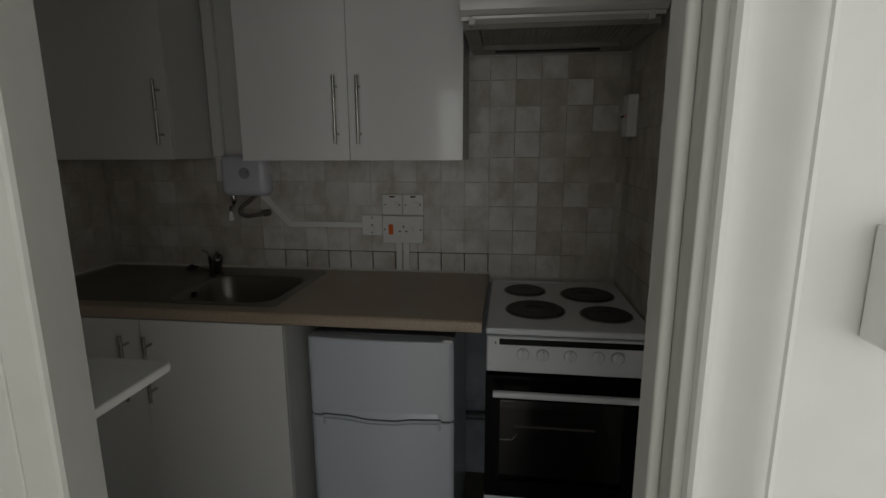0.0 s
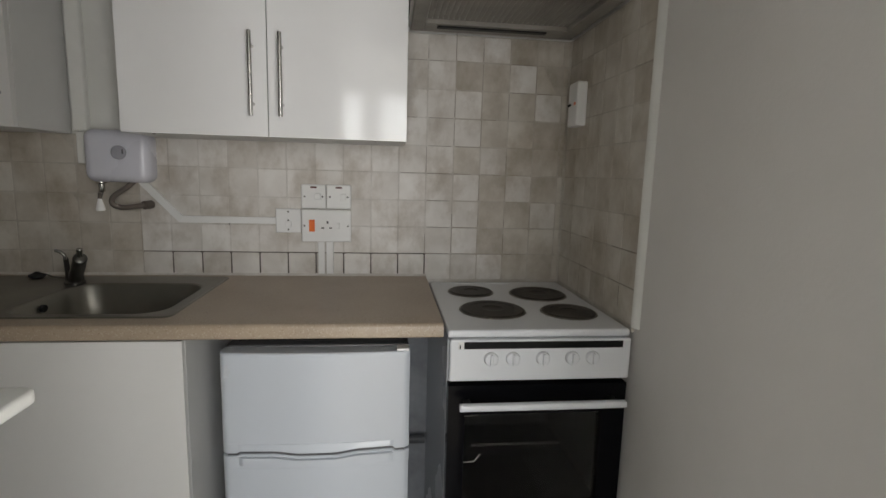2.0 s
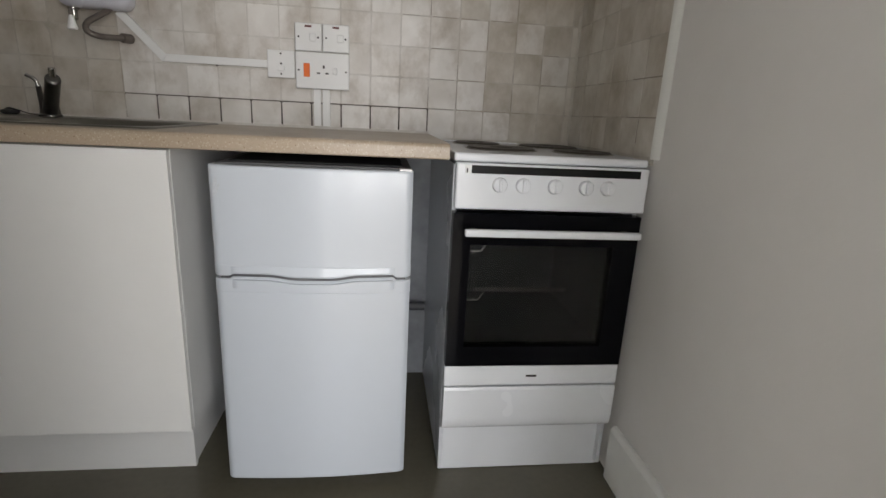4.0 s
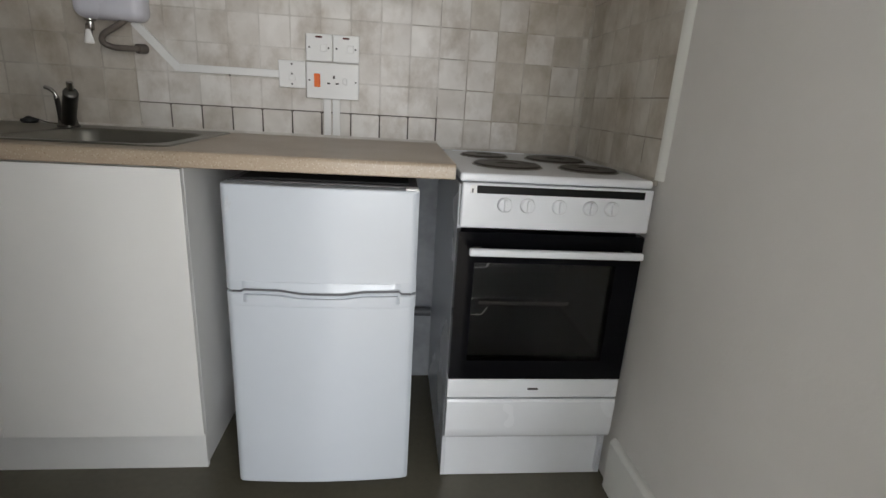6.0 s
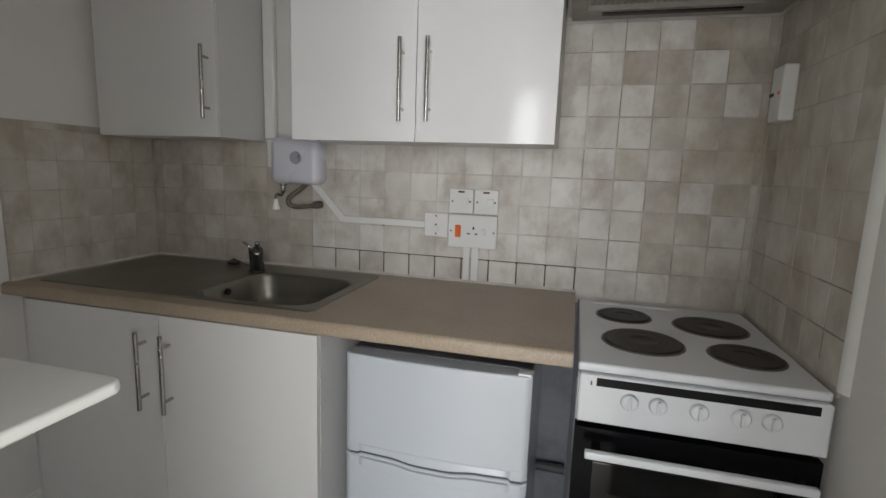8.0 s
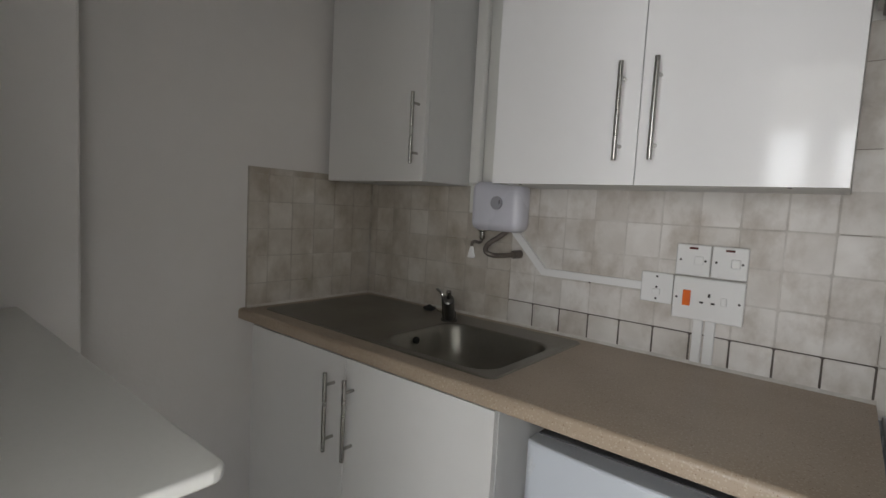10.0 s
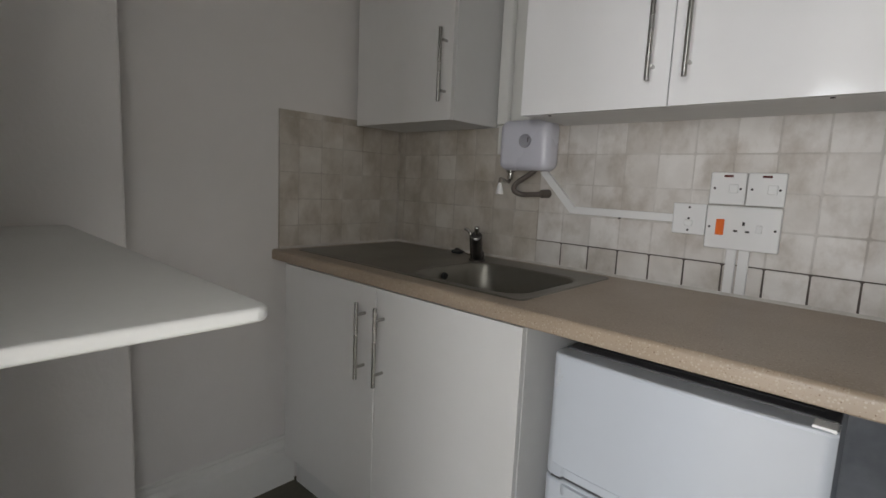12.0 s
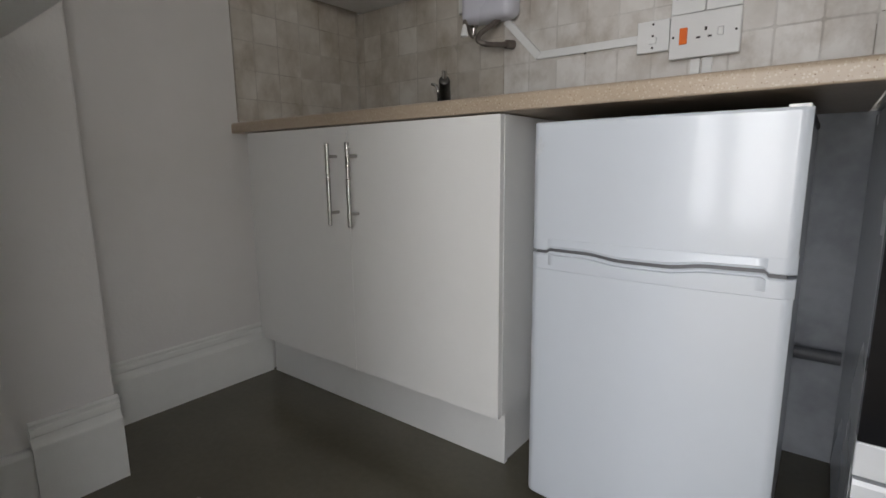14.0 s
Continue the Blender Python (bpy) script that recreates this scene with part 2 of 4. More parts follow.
# ---- building helpers ----
def block(x0, x1, y0, y1, z0, z1, r=0.002, seg=2):
    """A box with rounded edges."""
    bm = bmesh.new()
    bmesh.ops.create_cube(bm, size=1.0, matrix=Matrix.Translation(((x0 + x1) / 2, (y0 + y1) / 2, (z0 + z1) / 2)) @ Matrix.Diagonal((abs(x1 - x0), abs(y1 - y0), abs(z1 - z0), 1)))
    r = min(r, 0.45 * min(abs(x1 - x0), abs(y1 - y0), abs(z1 - z0)))
    if r > 0:
        bmesh.ops.bevel(bm, geom=bm.edges[:], offset=r, segments=seg, affect="EDGES", profile=0.5)
    return bm


def merge(*bms):
    out = bms[0]
    for b in bms[1:]:
        me = bpy.data.meshes.new("merge")
        b.to_mesh(me)
        b.free()
        out.from_mesh(me)
        bpy.data.meshes.remove(me)
    return out


def rod(p0, p1, r, seg=16, bev=0.0, r2=None):
    """A round bar between two points."""
    bm = bmesh.new()
    p0, p1 = Vector(p0), Vector(p1)
    d = p1 - p0
    turn = d.to_track_quat("Z", "Y").to_matrix().to_4x4()
    bmesh.ops.create_cone(bm, cap_ends=True, segments=seg, radius1=r, radius2=r if r2 is None else r2, depth=d.length, matrix=Matrix.Translation((p0 + p1) / 2) @ turn)
    if bev:
        rim = [e for e in bm.edges if any(len(f.verts) > 4 for f in e.link_faces)]
        bmesh.ops.bevel(bm, geom=rim, offset=bev, segments=2, affect="EDGES", profile=0.5)
    return bm


def hose(points, r, seg=12, steps=8):
    """A round tube along a smooth curve through the points."""
    pts = [Vector(p) for p in points]
    ext = [pts[0] * 2 - pts[1]] + pts + [pts[-1] * 2 - pts[-2]]
    line = []
    for i in range(1, len(ext) - 2):
        a, b, c, d = ext[i - 1:i + 3]
        for k in range(steps):
            t = k / steps
            line.append(0.5 * ((2 * b) + (c - a) * t + (2 * a - 5 * b + 4 * c - d) * t * t + (3 * b - a - 3 * c + d) * t ** 3))
    line.append(pts[-1])
    bm = bmesh.new()
    rings = []
    side = None
    for i, p in enumerate(line):
        way = (line[min(i + 1, len(line) - 1)] - line[max(i - 1, 0)]).normalized()
        side = way.orthogonal().normalized() if side is None else (side - way * side.dot(way)).normalized()
        up = way.cross(side)
        rings.append([bm.verts.new(p + (side * math.cos(q) + up * math.sin(q)) * r) for q in (2 * math.pi * k / seg for k in range(seg))])
    for a, b in zip(rings, rings[1:]):
        for k in range(seg):
            bm.faces.new((a[k], a[(k + 1) % seg], b[(k + 1) % seg], b[k]))
    bm.faces.new(rings[0][::-1]), bm.faces.new(rings[-1])
    return bm


def prism(profile, axis, a, b):
    """A profile drawn out along x, y or z. It is given in the two other axes, in their order."""
    bm = bmesh.new()
    put = {"x": lambda u, v, w: (w, u, v), "y": lambda u, v, w: (u, w, v), "z": lambda u, v, w: (u, v, w)}[axis]
    n = len(profile)
    lo, hi = [bm.verts.new(put(u, v, a)) for u, v in profile], [bm.verts.new(put(u, v, b)) for u, v in profile]
    for k in range(n):
        bm.faces.new((lo[k], lo[(k + 1) % n], hi[(k + 1) % n], hi[k]))
    bm.faces.new(lo[::-1]), bm.faces.new(hi)
    bmesh.ops.recalc_face_normals(bm, faces=bm.faces[:])
    return bm


def lathe(profile, x, y, seg=40):
    """A turned shape: (radius, z) rows about an upright axis."""
    bm = bmesh.new()
    rings = [[bm.verts.new((x + r * math.cos(q), y + r * math.sin(q), z)) for q in (2 * math.pi * k / seg for k in range(seg))] for r, z in profile]
    for a, b in zip(rings, rings[1:]):
        for k in range(seg):
            bm.faces.new((a[k], a[(k + 1) % seg], b[(k + 1) % seg], b[k]))
    bm.faces.new(rings[0][::-1]), bm.faces.new(rings[-1])
    bmesh.ops.recalc_face_normals(bm, faces=bm.faces[:])
    return bm


def ring_panel(x0, x1, z0, z1, a0, a1, b0, b1, y0, y1):
    """An upright panel with a rectangular opening."""
    bm = bmesh.new()
    v = [[[bm.verts.new((x, y, z)) for x, z in ((p0, q0), (p1, q0), (p1, q1), (p0, q1))] for p0, p1, q0, q1 in ((x0, x1, z0, z1), (a0, a1, b0, b1))] for y in (y0, y1)]
    for k in range(4):
        j = (k + 1) % 4
        for f in ((v[0][0][k], v[0][0][j], v[0][1][j], v[0][1][k]), (v[1][0][k], v[1][0][j], v[1][1][j], v[1][1][k]), (v[0][0][k], v[0][0][j], v[1][0][j], v[1][0][k]), (v[0][1][k], v[0][1][j], v[1][1][j], v[1][1][k])):
            bm.faces.new(f)
    bmesh.ops.recalc_face_normals(bm, faces=bm.faces[:])
    return bm


def mesh_of(name, bm, mat, smooth=True):
    """A mesh of one material; large flat faces stay flat beside their small rounded edges."""
    bm.edges.index_update()
    keep = []
    for e in bm.edges:
        if len(e.link_faces) == 2:
            p, q = sorted(f.calc_area() for f in e.link_faces)
            if q > 6 * p and e.calc_face_angle(0) > radians(8):
                keep.append(e.index)
    me = bpy.data.meshes.new(name)
    bm.to_mesh(me)
    bm.free()
    me.materials.append(M[mat])
    if smooth:
        me.polygons.foreach_set("use_smooth", [True] * len(me.polygons))
        me.set_sharp_from_angle(angle=radians(35))
        for k in keep:
            me.edges[k].use_edge_sharp = True
    return me


def part(name, bm, mat, parent, label=""):
    ob = new(name, mesh_of(name, bm, mat))
    ob.parent = parent
    ob.matrix_parent_inverse = Matrix.Translation(-parent.location)
    return tagged(ob, label)


def thing(name, at, label, category, group=""):
    ob = new(name)
    ob.empty_display_size = 0.05
    ob.location = at
    return tagged(ob, label, category, group)


def setting(name, bm, mat, label="", category=""):
    return tagged(new(name, mesh_of(name, bm, mat)), label, category, kind="structure")


# ---- walls, floor, ceiling ----
T = 0.10
floor = setting("floor", block(-1.95, ROOM_R + 0.2, FRONT_OUT, BACK + T, -0.08, 0.0, 0), "vinyl", "dark brown-grey smooth glossy vinyl floor", "floor")
# unseen floor, added as a reflector below the doorway's light
setting("floor_room", block(-1.95, ROOM_R + 0.2, ROOM_BACK - 0.2, FRONT_OUT - 0.0005, -0.08, 0.0, 0), "bounce_floor", "plain beige floor of the adjoining room, out of view, kept pale to bounce light", "floor")
setting("ceiling", block(-1.95, ROOM_R + 0.2, ROOM_BACK - 0.2, BACK + T, CEIL, CEIL + 0.1, 0), "ceiling", "plain white painted ceiling", "ceiling")
wall_back = setting("wall_back", block(LEFT - T, RIGHT + T, BACK, BACK + T, 0, CEIL, 0), "white_paint", "white painted kitchen wall with beige stone tiles", "wall")
# thin sheet that paints the appliance gap's shade onto the lower wall
setting("wall_back_lower", block(-0.66, RIGHT - 0.001, BACK - 0.005, BACK - 0.0005, 0.0, 0.920, 0), "gap_grey", "grey-blue wall behind the fridge and cooker, darkened for the gap's shade", "wall")
wall_left = setting("wall_left", block(LEFT - T, LEFT, -1.165, BACK, 0, CEIL, 0), "paint", "off-white painted wall beside the sink unit", "wall")
wall_right = setting("wall_right", block(RIGHT, RIGHT + T, FRONT_IN, BACK, 0, CEIL, 0), "paint", "off-white painted wall beside the cooker", "wall")
setting("wall_pier", block(LEFT - T, -1.482, FRONT_IN, -1.165, 0, CEIL, 0.006), "paint", "off-white painted pier standing out of the wall", "wall")
FRAME_L, FRAME_R = DOOR_L - 0.028, DOOR_R + 0.028
setting("wall_front_left", block(-1.90, FRAME_L, FRONT_OUT, FRONT_IN, 0, CEIL, 0), "paint", "off-white painted partition beside the doorway", "wall")
setting("wall_front_right", block(FRAME_R, ROOM_R, FRONT_OUT, FRONT_IN, 0, CEIL, 0), "white_paint", "white painted partition beside the doorway", "wall")
setting("wall_front_top", block(FRAME_L, FRAME_R, FRONT_OUT, FRONT_IN, DOOR_H + 0.028, CEIL, 0), "paint", "off-white painted wall over the doorway", "wall")
setting("wall_room_left", block(ROOM_L - T, ROOM_L, ROOM_BACK, FRONT_OUT, 0, CEIL, 0), "room_paint", "plain white wall of the adjoining room", "wall")
wx = (ROOM_R, ROOM_R + 0.2)
setting("wall_room_right", merge(block(*wx, ROOM_BACK, EAST_0, 0, CEIL, 0), block(*wx, EAST_1, FRONT_IN, 0, CEIL, 0), block(*wx, EAST_0, EAST_1, 0, WIN_B, 0), block(*wx, EAST_0, EAST_1, WIN_T, CEIL, 0)), "room_paint", "plain white wall, out of view, with a window opening", "wall")
wy = (ROOM_BACK - 0.2, ROOM_BACK)
setting("wall_window", merge(block(ROOM_L - T, WIN_L, *wy, 0, CEIL, 0), block(WIN_R, ROOM_R + 0.2, *wy, 0, CEIL, 0), block(WIN_L, WIN_R, *wy, 0, WIN_B, 0), block(WIN_L, WIN_R, *wy, WIN_T, CEIL, 0)), "room_paint", "plain white wall, out of view, with a window opening", "wall")
window = tagged(thing("window_1", (WIN_L, ROOM_BACK, WIN_B), "white framed window with wide posts between panes, the right pane added for light", "window"), kind="structure")
f0, f1 = ROOM_BACK - 0.09, ROOM_BACK - 0.04
part("window_frame", merge(block(WIN_L, WIN_L + 0.05, f0, f1, WIN_B, WIN_T), block(WIN_R - 0.05, WIN_R, f0, f1, WIN_B, WIN_T), block(WIN_L + 0.05, WIN_R - 0.05, f0, f1, WIN_B, WIN_B + 0.05), block(WIN_L + 0.05, WIN_R - 0.05, f0, f1, WIN_T - 0.05, WIN_T), *[block(p[1], q[0], f0, f1, WIN_B + 0.05, WIN_T - 0.05) for p, q in zip(PANES, PANES[1:])]), "white_paint", window)
part("window_sill", block(WIN_L, WIN_R, ROOM_BACK - 0.04, ROOM_BACK + 0.05, WIN_B - 0.03, WIN_B - 0.002), "white_paint", window)

# made-up window around the added side lamp
side = tagged(thing("added_window_side", (ROOM_R, EAST_0, WIN_B), "added white framed side window, out of view, to light the kitchen's left", "window"), kind="structure")
f0, f1 = ROOM_R + 0.04, ROOM_R + 0.09
em = (EAST_0 + EAST_1) / 2
part("window_frame", merge(block(f0, f1, EAST_0, EAST_0 + 0.05, WIN_B, WIN_T), block(f0, f1, EAST_1 - 0.05, EAST_1, WIN_B, WIN_T), block(f0, f1, EAST_0 + 0.05, EAST_1 - 0.05, WIN_B, WIN_B + 0.05), block(f0, f1, EAST_0 + 0.05, EAST_1 - 0.05, WIN_T - 0.05, WIN_T), block(f0, f1, em - 0.03, em + 0.03, WIN_B + 0.05, WIN_T - 0.05)), "white_paint", side)
part("window_sill", block(ROOM_R - 0.05, ROOM_R + 0.04, EAST_0, EAST_1, WIN_B - 0.03, WIN_B - 0.002), "white_paint", side)

# door frame: lining with a rebate for the door, moulded architrave on the room side
door = tagged(thing("door_1", ((DOOR_L + DOOR_R) / 2, FRONT_IN, 0), "white gloss painted door frame around an open doorway", "door frame"), kind="structure")
STOP_Y = -1.628
# lining, stop, post and facing have their dimmer light painted in
part("lining", block(DOOR_R, DOOR_R + 0.027, FRONT_OUT - 0.002, FRONT_IN + 0.003, 0, DOOR_H + 0.027, 0.002), "shaded_gloss", door)
part("door_stop", block(DOOR_R - 0.012, DOOR_R, STOP_Y, FRONT_IN + 0.002, 0, DOOR_H, 0.004, 3), "shaded_gloss", door)
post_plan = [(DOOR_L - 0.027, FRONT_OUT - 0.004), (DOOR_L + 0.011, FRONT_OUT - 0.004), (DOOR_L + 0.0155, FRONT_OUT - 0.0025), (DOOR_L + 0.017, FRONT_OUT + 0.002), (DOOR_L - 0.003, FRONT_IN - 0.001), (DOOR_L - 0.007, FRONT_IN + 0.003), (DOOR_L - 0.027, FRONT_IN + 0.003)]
part("hinge_post", prism(post_plan, "z", 0, DOOR_H + 0.027), "shaded_gloss", door, "off-white door post with its shade in the paint")
part("facing", block(DOOR_L - 0.085, DOOR_L - 0.0275, FRONT_OUT - 0.006, FRONT_OUT - 0.0005, 0, DOOR_H + 0.06, 0.002), "shaded_gloss", door)
w = [(0, 0), (0.0, 0.010), (0.003, 0.014), (0.007, 0.014), (0.009, 0.010), (0.014, 0.009), (0.022, 0.012), (0.032, 0.019), (0.040, 0.026), (0.046, 0.030), (0.050, 0.031), (0.051, 0.027), (0.053, 0.027), (0.054, 0.030), (0.0585, 0.028), (0.0585, 0)]
part("architrave", prism([(DOOR_R + 0.010 + u, FRONT_OUT - 0.0025 - v) for u, v in w], "z", 0, DOOR_H + 0.06), "white_paint", door, "moulded white gloss architrave")
part("head_lining", block(DOOR_L, DOOR_R, FRONT_OUT - 0.002, FRONT_IN + 0.003, DOOR_H, DOOR_H + 0.027, 0.002), "white_paint", door)
part("head_stop", block(DOOR_L + 0.012, DOOR_R - 0.012, STOP_Y, FRONT_IN + 0.002, DOOR_H - 0.012, DOOR_H - 0.0005, 0.003), "white_paint", door)
part("architrave", prism([(FRONT_OUT - 0.002 - v, DOOR_H + 0.011 + u) for u, v in w], "x", DOOR_L - 0.009, DOOR_R + 0.009), "white_paint", door, "moulded white gloss architrave")


def skirting(name, axis, face, s, a, b, height, mould=True):
    """A skirting board on a wall: face is the wall's place, s the way it stands out."""
    if mould:
        p = [(0, 0), (0.022, 0), (0.022, height - 0.064), (0.021, height - 0.060), (0.014, height - 0.054), (0.010, height - 0.046), (0.009, height - 0.038), (0.014, height - 0.034), (0.015, height - 0.026), (0.013, height - 0.018), (0.008, height - 0.016), (0.008, height - 0.010), (0.010, height - 0.006), (0.007, height), (0, height)]
    else:
        p = [(0, 0), (0.018, 0), (0.018, height - 0.014), (0.014, height - 0.004), (0.008, height), (0, height)]
    return setting(name, prism([(face + s * u, v) for u, v in p], axis, a, b), "white_paint", "white gloss painted skirting board", "skirting")


skirting("baseboard_left", "y", LEFT - 0.006, 1, -1.165, -0.527, 0.205)
skirting("baseboard_pier", "y", -1.482, 1, -1.3468, -1.160, 0.225)
skirting("baseboard_pier_low", "y", -1.482, 1, FRONT_IN, -1.347, 0.165, False)
skirting("baseboard_right", "y", RIGHT, -1, FRONT_IN, -0.632, 0.172, False)
skirting("baseboard_room", "x", FRONT_OUT, -1, DOOR_R + 0.07, ROOM_R, 0.15)

# wall switch beside the doorway
sw = thing("light_switch", (0.383, FRONT_OUT, 1.32), "white plastic surface-mounted light switch box beside the doorway", "light switch")
SY = FRONT_OUT - 0.001
part("back_box", block(0.341, 0.425, SY - 0.030, SY, 1.322, 1.415, 0.003), "plastic", sw)
part("face_plate", block(0.340, 0.426, SY - 0.038, SY - 0.030, 1.321, 1.416, 0.003), "plastic", sw)
part("rocker", block(0.376, 0.390, SY - 0.043, SY - 0.038, 1.356, 1.380, 0.002), "plastic", sw)

# ---- fitted kitchen ----
WT_B, WT_T, WT_F, WT_R = 0.919, 0.957, -0.618, -0.008


def bar_handle(x, y, z0, z1, parent):
    """A round steel bar handle on two posts, in front of a door at y."""
    h = part("handle", rod((x, y - 0.034, z0), (x, y - 0.034, z1), 0.0062, 16, 0.001), "steel", parent, "brushed steel bar handle")
    for z in (z0 + 0.037, z1 - 0.037):
        p = new("post", mesh_of("post", rod((x, y, z), (x, y - 0.030, z), 0.0048, 12), "steel"))
        p.parent = h
    return h


def cabinet(name, label, x0, x1, y_face, z0, z1, doors, mat, handles, hz, back=-0.002, shell=0.018, top=True):
    """A cabinet with an 18 mm shell, doors on its front and bar handles on them."""
    c = thing(name, ((x0 + x1) / 2, back, z0), label, "cabinet")
    yb = y_face + 0.020
    part("side_panel", block(x0, x0 + shell, yb, back, z0, z1, 0.001), "carcass", c)
    part("side_panel", block(x1 - shell, x1, yb, back, z0, z1, 0.001), "carcass", c)
    part("bottom_panel", block(x0 + shell, x1 - shell, yb, back, z0, z0 + shell, 0.001), "carcass", c)
    if top:
        part("top_panel", block(x0 + shell, x1 - shell, yb, back, z1 - shell, z1, 0.001), "carcass", c)
    else:
        part("front_rail", block(x0 + shell, x1 - shell, yb, yb + 0.018, z1 - 0.09, z1, 0.001), "carcass", c)
    part("back_panel", block(x0 + shell, x1 - shell, back - 0.010, back, z0 + shell, z1 - shell, 0), "carcass", c)
    for (a, b), hx in zip(doors, handles):
        d = part("door", block(a, b, y_face, y_face + 0.018, z0 - 0.001, z1 - 0.001, 0.0009), mat, c)
        bar_handle(hx, y_face, *hz, d)
    return c


WC = (1.440, 2.155)
cabinet("wall_cabinet", "white high-gloss double wall cabinet with bar handles", -0.936, -0.100, -0.273, *WC, ((-0.936, -0.5175), (-0.5145, -0.100)), "gloss", (-0.558, -0.473), (1.497, 1.736))
cabinet("wall_cabinet", "white single wall cabinet over the draining board", -1.733, -1.225, -0.268, 1.444, 2.155, ((-1.733, -1.225),), "satin", (-1.254,), (1.500, 1.738))
unit = cabinet("sink_unit", "white double base cabinet under the sink", -1.679, -0.660, -0.614, 0.180, WT_B - 0.003, ((-1.679, -1.1698), (-1.1682, -0.660)), "satin", (-1.219, -1.133), (0.630, 0.867), top=False)
part("plinth", block(-1.743, -0.692, -0.525, -0.508, 0, 0.168, 0.002), "carcass", unit, "white plinth board")
part("plinth_return", block(-0.712, -0.698, -0.5075, -0.05, 0, 0.160, 0.001), "carcass", unit)
part("filler", block(-1.771, -1.681, -0.560, -0.545, 0.170, WT_B - 0.003, 0.001), "carcass", unit)
for x in (-0.86, -0.20):
    part("cam_cover", rod((x, -0.235, 1.4405), (x, -0.235, 1.4385), 0.005, 12), "dark", bpy.data.objects["wall_cabinet"])

# worktop with a rounded front, and the cut-out for the sink
SX0, SX1, SY0, SY1 = -1.705, -0.712, -0.552, -0.050
r = 0.012
front = [(WT_F + r - r * math.sin(q), WT_T - r + r * math.cos(q)) for q in (math.pi / 2 * k / 6 for k in range(7))]
low = [(WT_F + 0.004 - 0.004 * math.cos(q), WT_B + 0.004 - 0.004 * math.sin(q)) for q in (math.pi / 2 * k / 3 for k in range(4))]
work = thing("worktop", ((LEFT + WT_R) / 2, WT_F, WT_B), "sand-coloured speckled laminate worktop over the sink unit and fridge", "worktop")
hole = (-1.155, -0.735, -0.532, -0.155)
strip = front + low
part("front_strip", prism(strip + [(hole[2], WT_B), (hole[2], WT_T)], "x", LEFT + 0.001, WT_R), "worktop", work)
slab = ring_panel(LEFT + 0.001, WT_R, hole[2], -0.001, hole[0], hole[1], hole[2] + 0.004, hole[3], WT_B, WT_T)
for v in slab.verts:
    v.co = (v.co.x, v.co.z, v.co.y)
bmesh.ops.recalc_face_normals(slab, faces=slab.faces[:])
part("slab", slab, "worktop", work)
part("sealant", merge(prism([(-0.001, WT_T), (-0.010, WT_T), (-0.001, WT_T + 0.008)], "x", LEFT + 0.012, WT_R), prism([(LEFT + 0.010, WT_T), (LEFT + 0.018, WT_T), (LEFT + 0.010, WT_T + 0.008)], "y", -0.590, -0.010)), "sealant", work, "white sealant bead")

# ---- sink ----
sink = thing("sink", ((SX0 + SX1) / 2, SY0, WT_T), "stainless steel inset sink with draining board", "sink")
ZS = WT_T + 0.004


def rounded(x0, x1, y0, y1, r, n=6):
    out = []
    for cx, cy, q0 in ((x1 - r, y1 - r, 0), (x0 + r, y1 - r, 90), (x0 + r, y0 + r, 180), (x1 - r, y0 + r, 270)):
        out += [(cx + r * math.cos(radians(q0 + 90 * k / n)), cy + r * math.sin(radians(q0 + 90 * k / n))) for k in range(n + 1)]
    return out


def bowl():
    bm = bmesh.new()
    loops = []
    for inset, z, rr in ((-0.006, ZS, 0.075), (0.0, ZS - 0.003, 0.073), (0.004, ZS - 0.012, 0.073), (0.010, ZS - 0.070, 0.078), (0.020, ZS - 0.105, 0.085), (0.038, ZS - 0.135, 0.090), (0.064, ZS - 0.155, 0.085), (0.100, ZS - 0.165, 0.070), (0.135, ZS - 0.168, 0.045)):
        loops.append([bm.verts.new((x, y, z)) for x, y in rounded(hole[0] + 0.012 + inset, hole[1] - 0.012 - inset, hole[2] + 0.010 + inset, hole[3] - 0.010 - inset, rr)])
    for a, b in zip(loops, loops[1:]):
        for k in range(len(a)):
            bm.faces.new((a[k], a[(k + 1) % len(a)], b[(k + 1) % len(a)], b[k]))
    bm.faces.new(loops[-1])
    outer = [bm.verts.new((x, y, ZS)) for x, y in rounded(SX0, SX1, SY0, SY1, 0.022)]
    rim = [bm.verts.new((x, y, ZS - 0.0035)) for x, y in rounded(SX0 - 0.004, SX1 + 0.004, SY0 - 0.004, SY1 + 0.004, 0.026)]
    for k in range(len(outer)):
        j = (k + 1) % len(outer)
        bm.faces.new((outer[k], outer[j], rim[j], rim[k]))
        bm.faces.new((loops[0][k], loops[0][j], outer[j], outer[k]))
    bmesh.ops.recalc_face_normals(bm, faces=bm.faces[:])
    return bm


part("basin", bowl(), "sink_steel", sink)
part("overflow", rod((hole[0] + 0.018, -0.36, ZS - 0.030), (hole[0] + 0.028, -0.36, ZS - 0.031), 0.011, 20), "rubber", sink)
part("waste", rod((-0.98, -0.295, ZS - 0.168), (-0.98, -0.295, ZS - 0.165), 0.032, 24), "chrome", sink)
plug = thing("sink_plug", (-1.325, -0.078, ZS), "black rubber sink plug lying on the sink's edge", "plug")
part("stopper", lathe([(0.018, ZS), (0.024, ZS + 0.004), (0.024, ZS + 0.011), (0.014, ZS + 0.014), (0.006, ZS + 0.020)], -1.325, -0.078, 24), "rubber", plug)
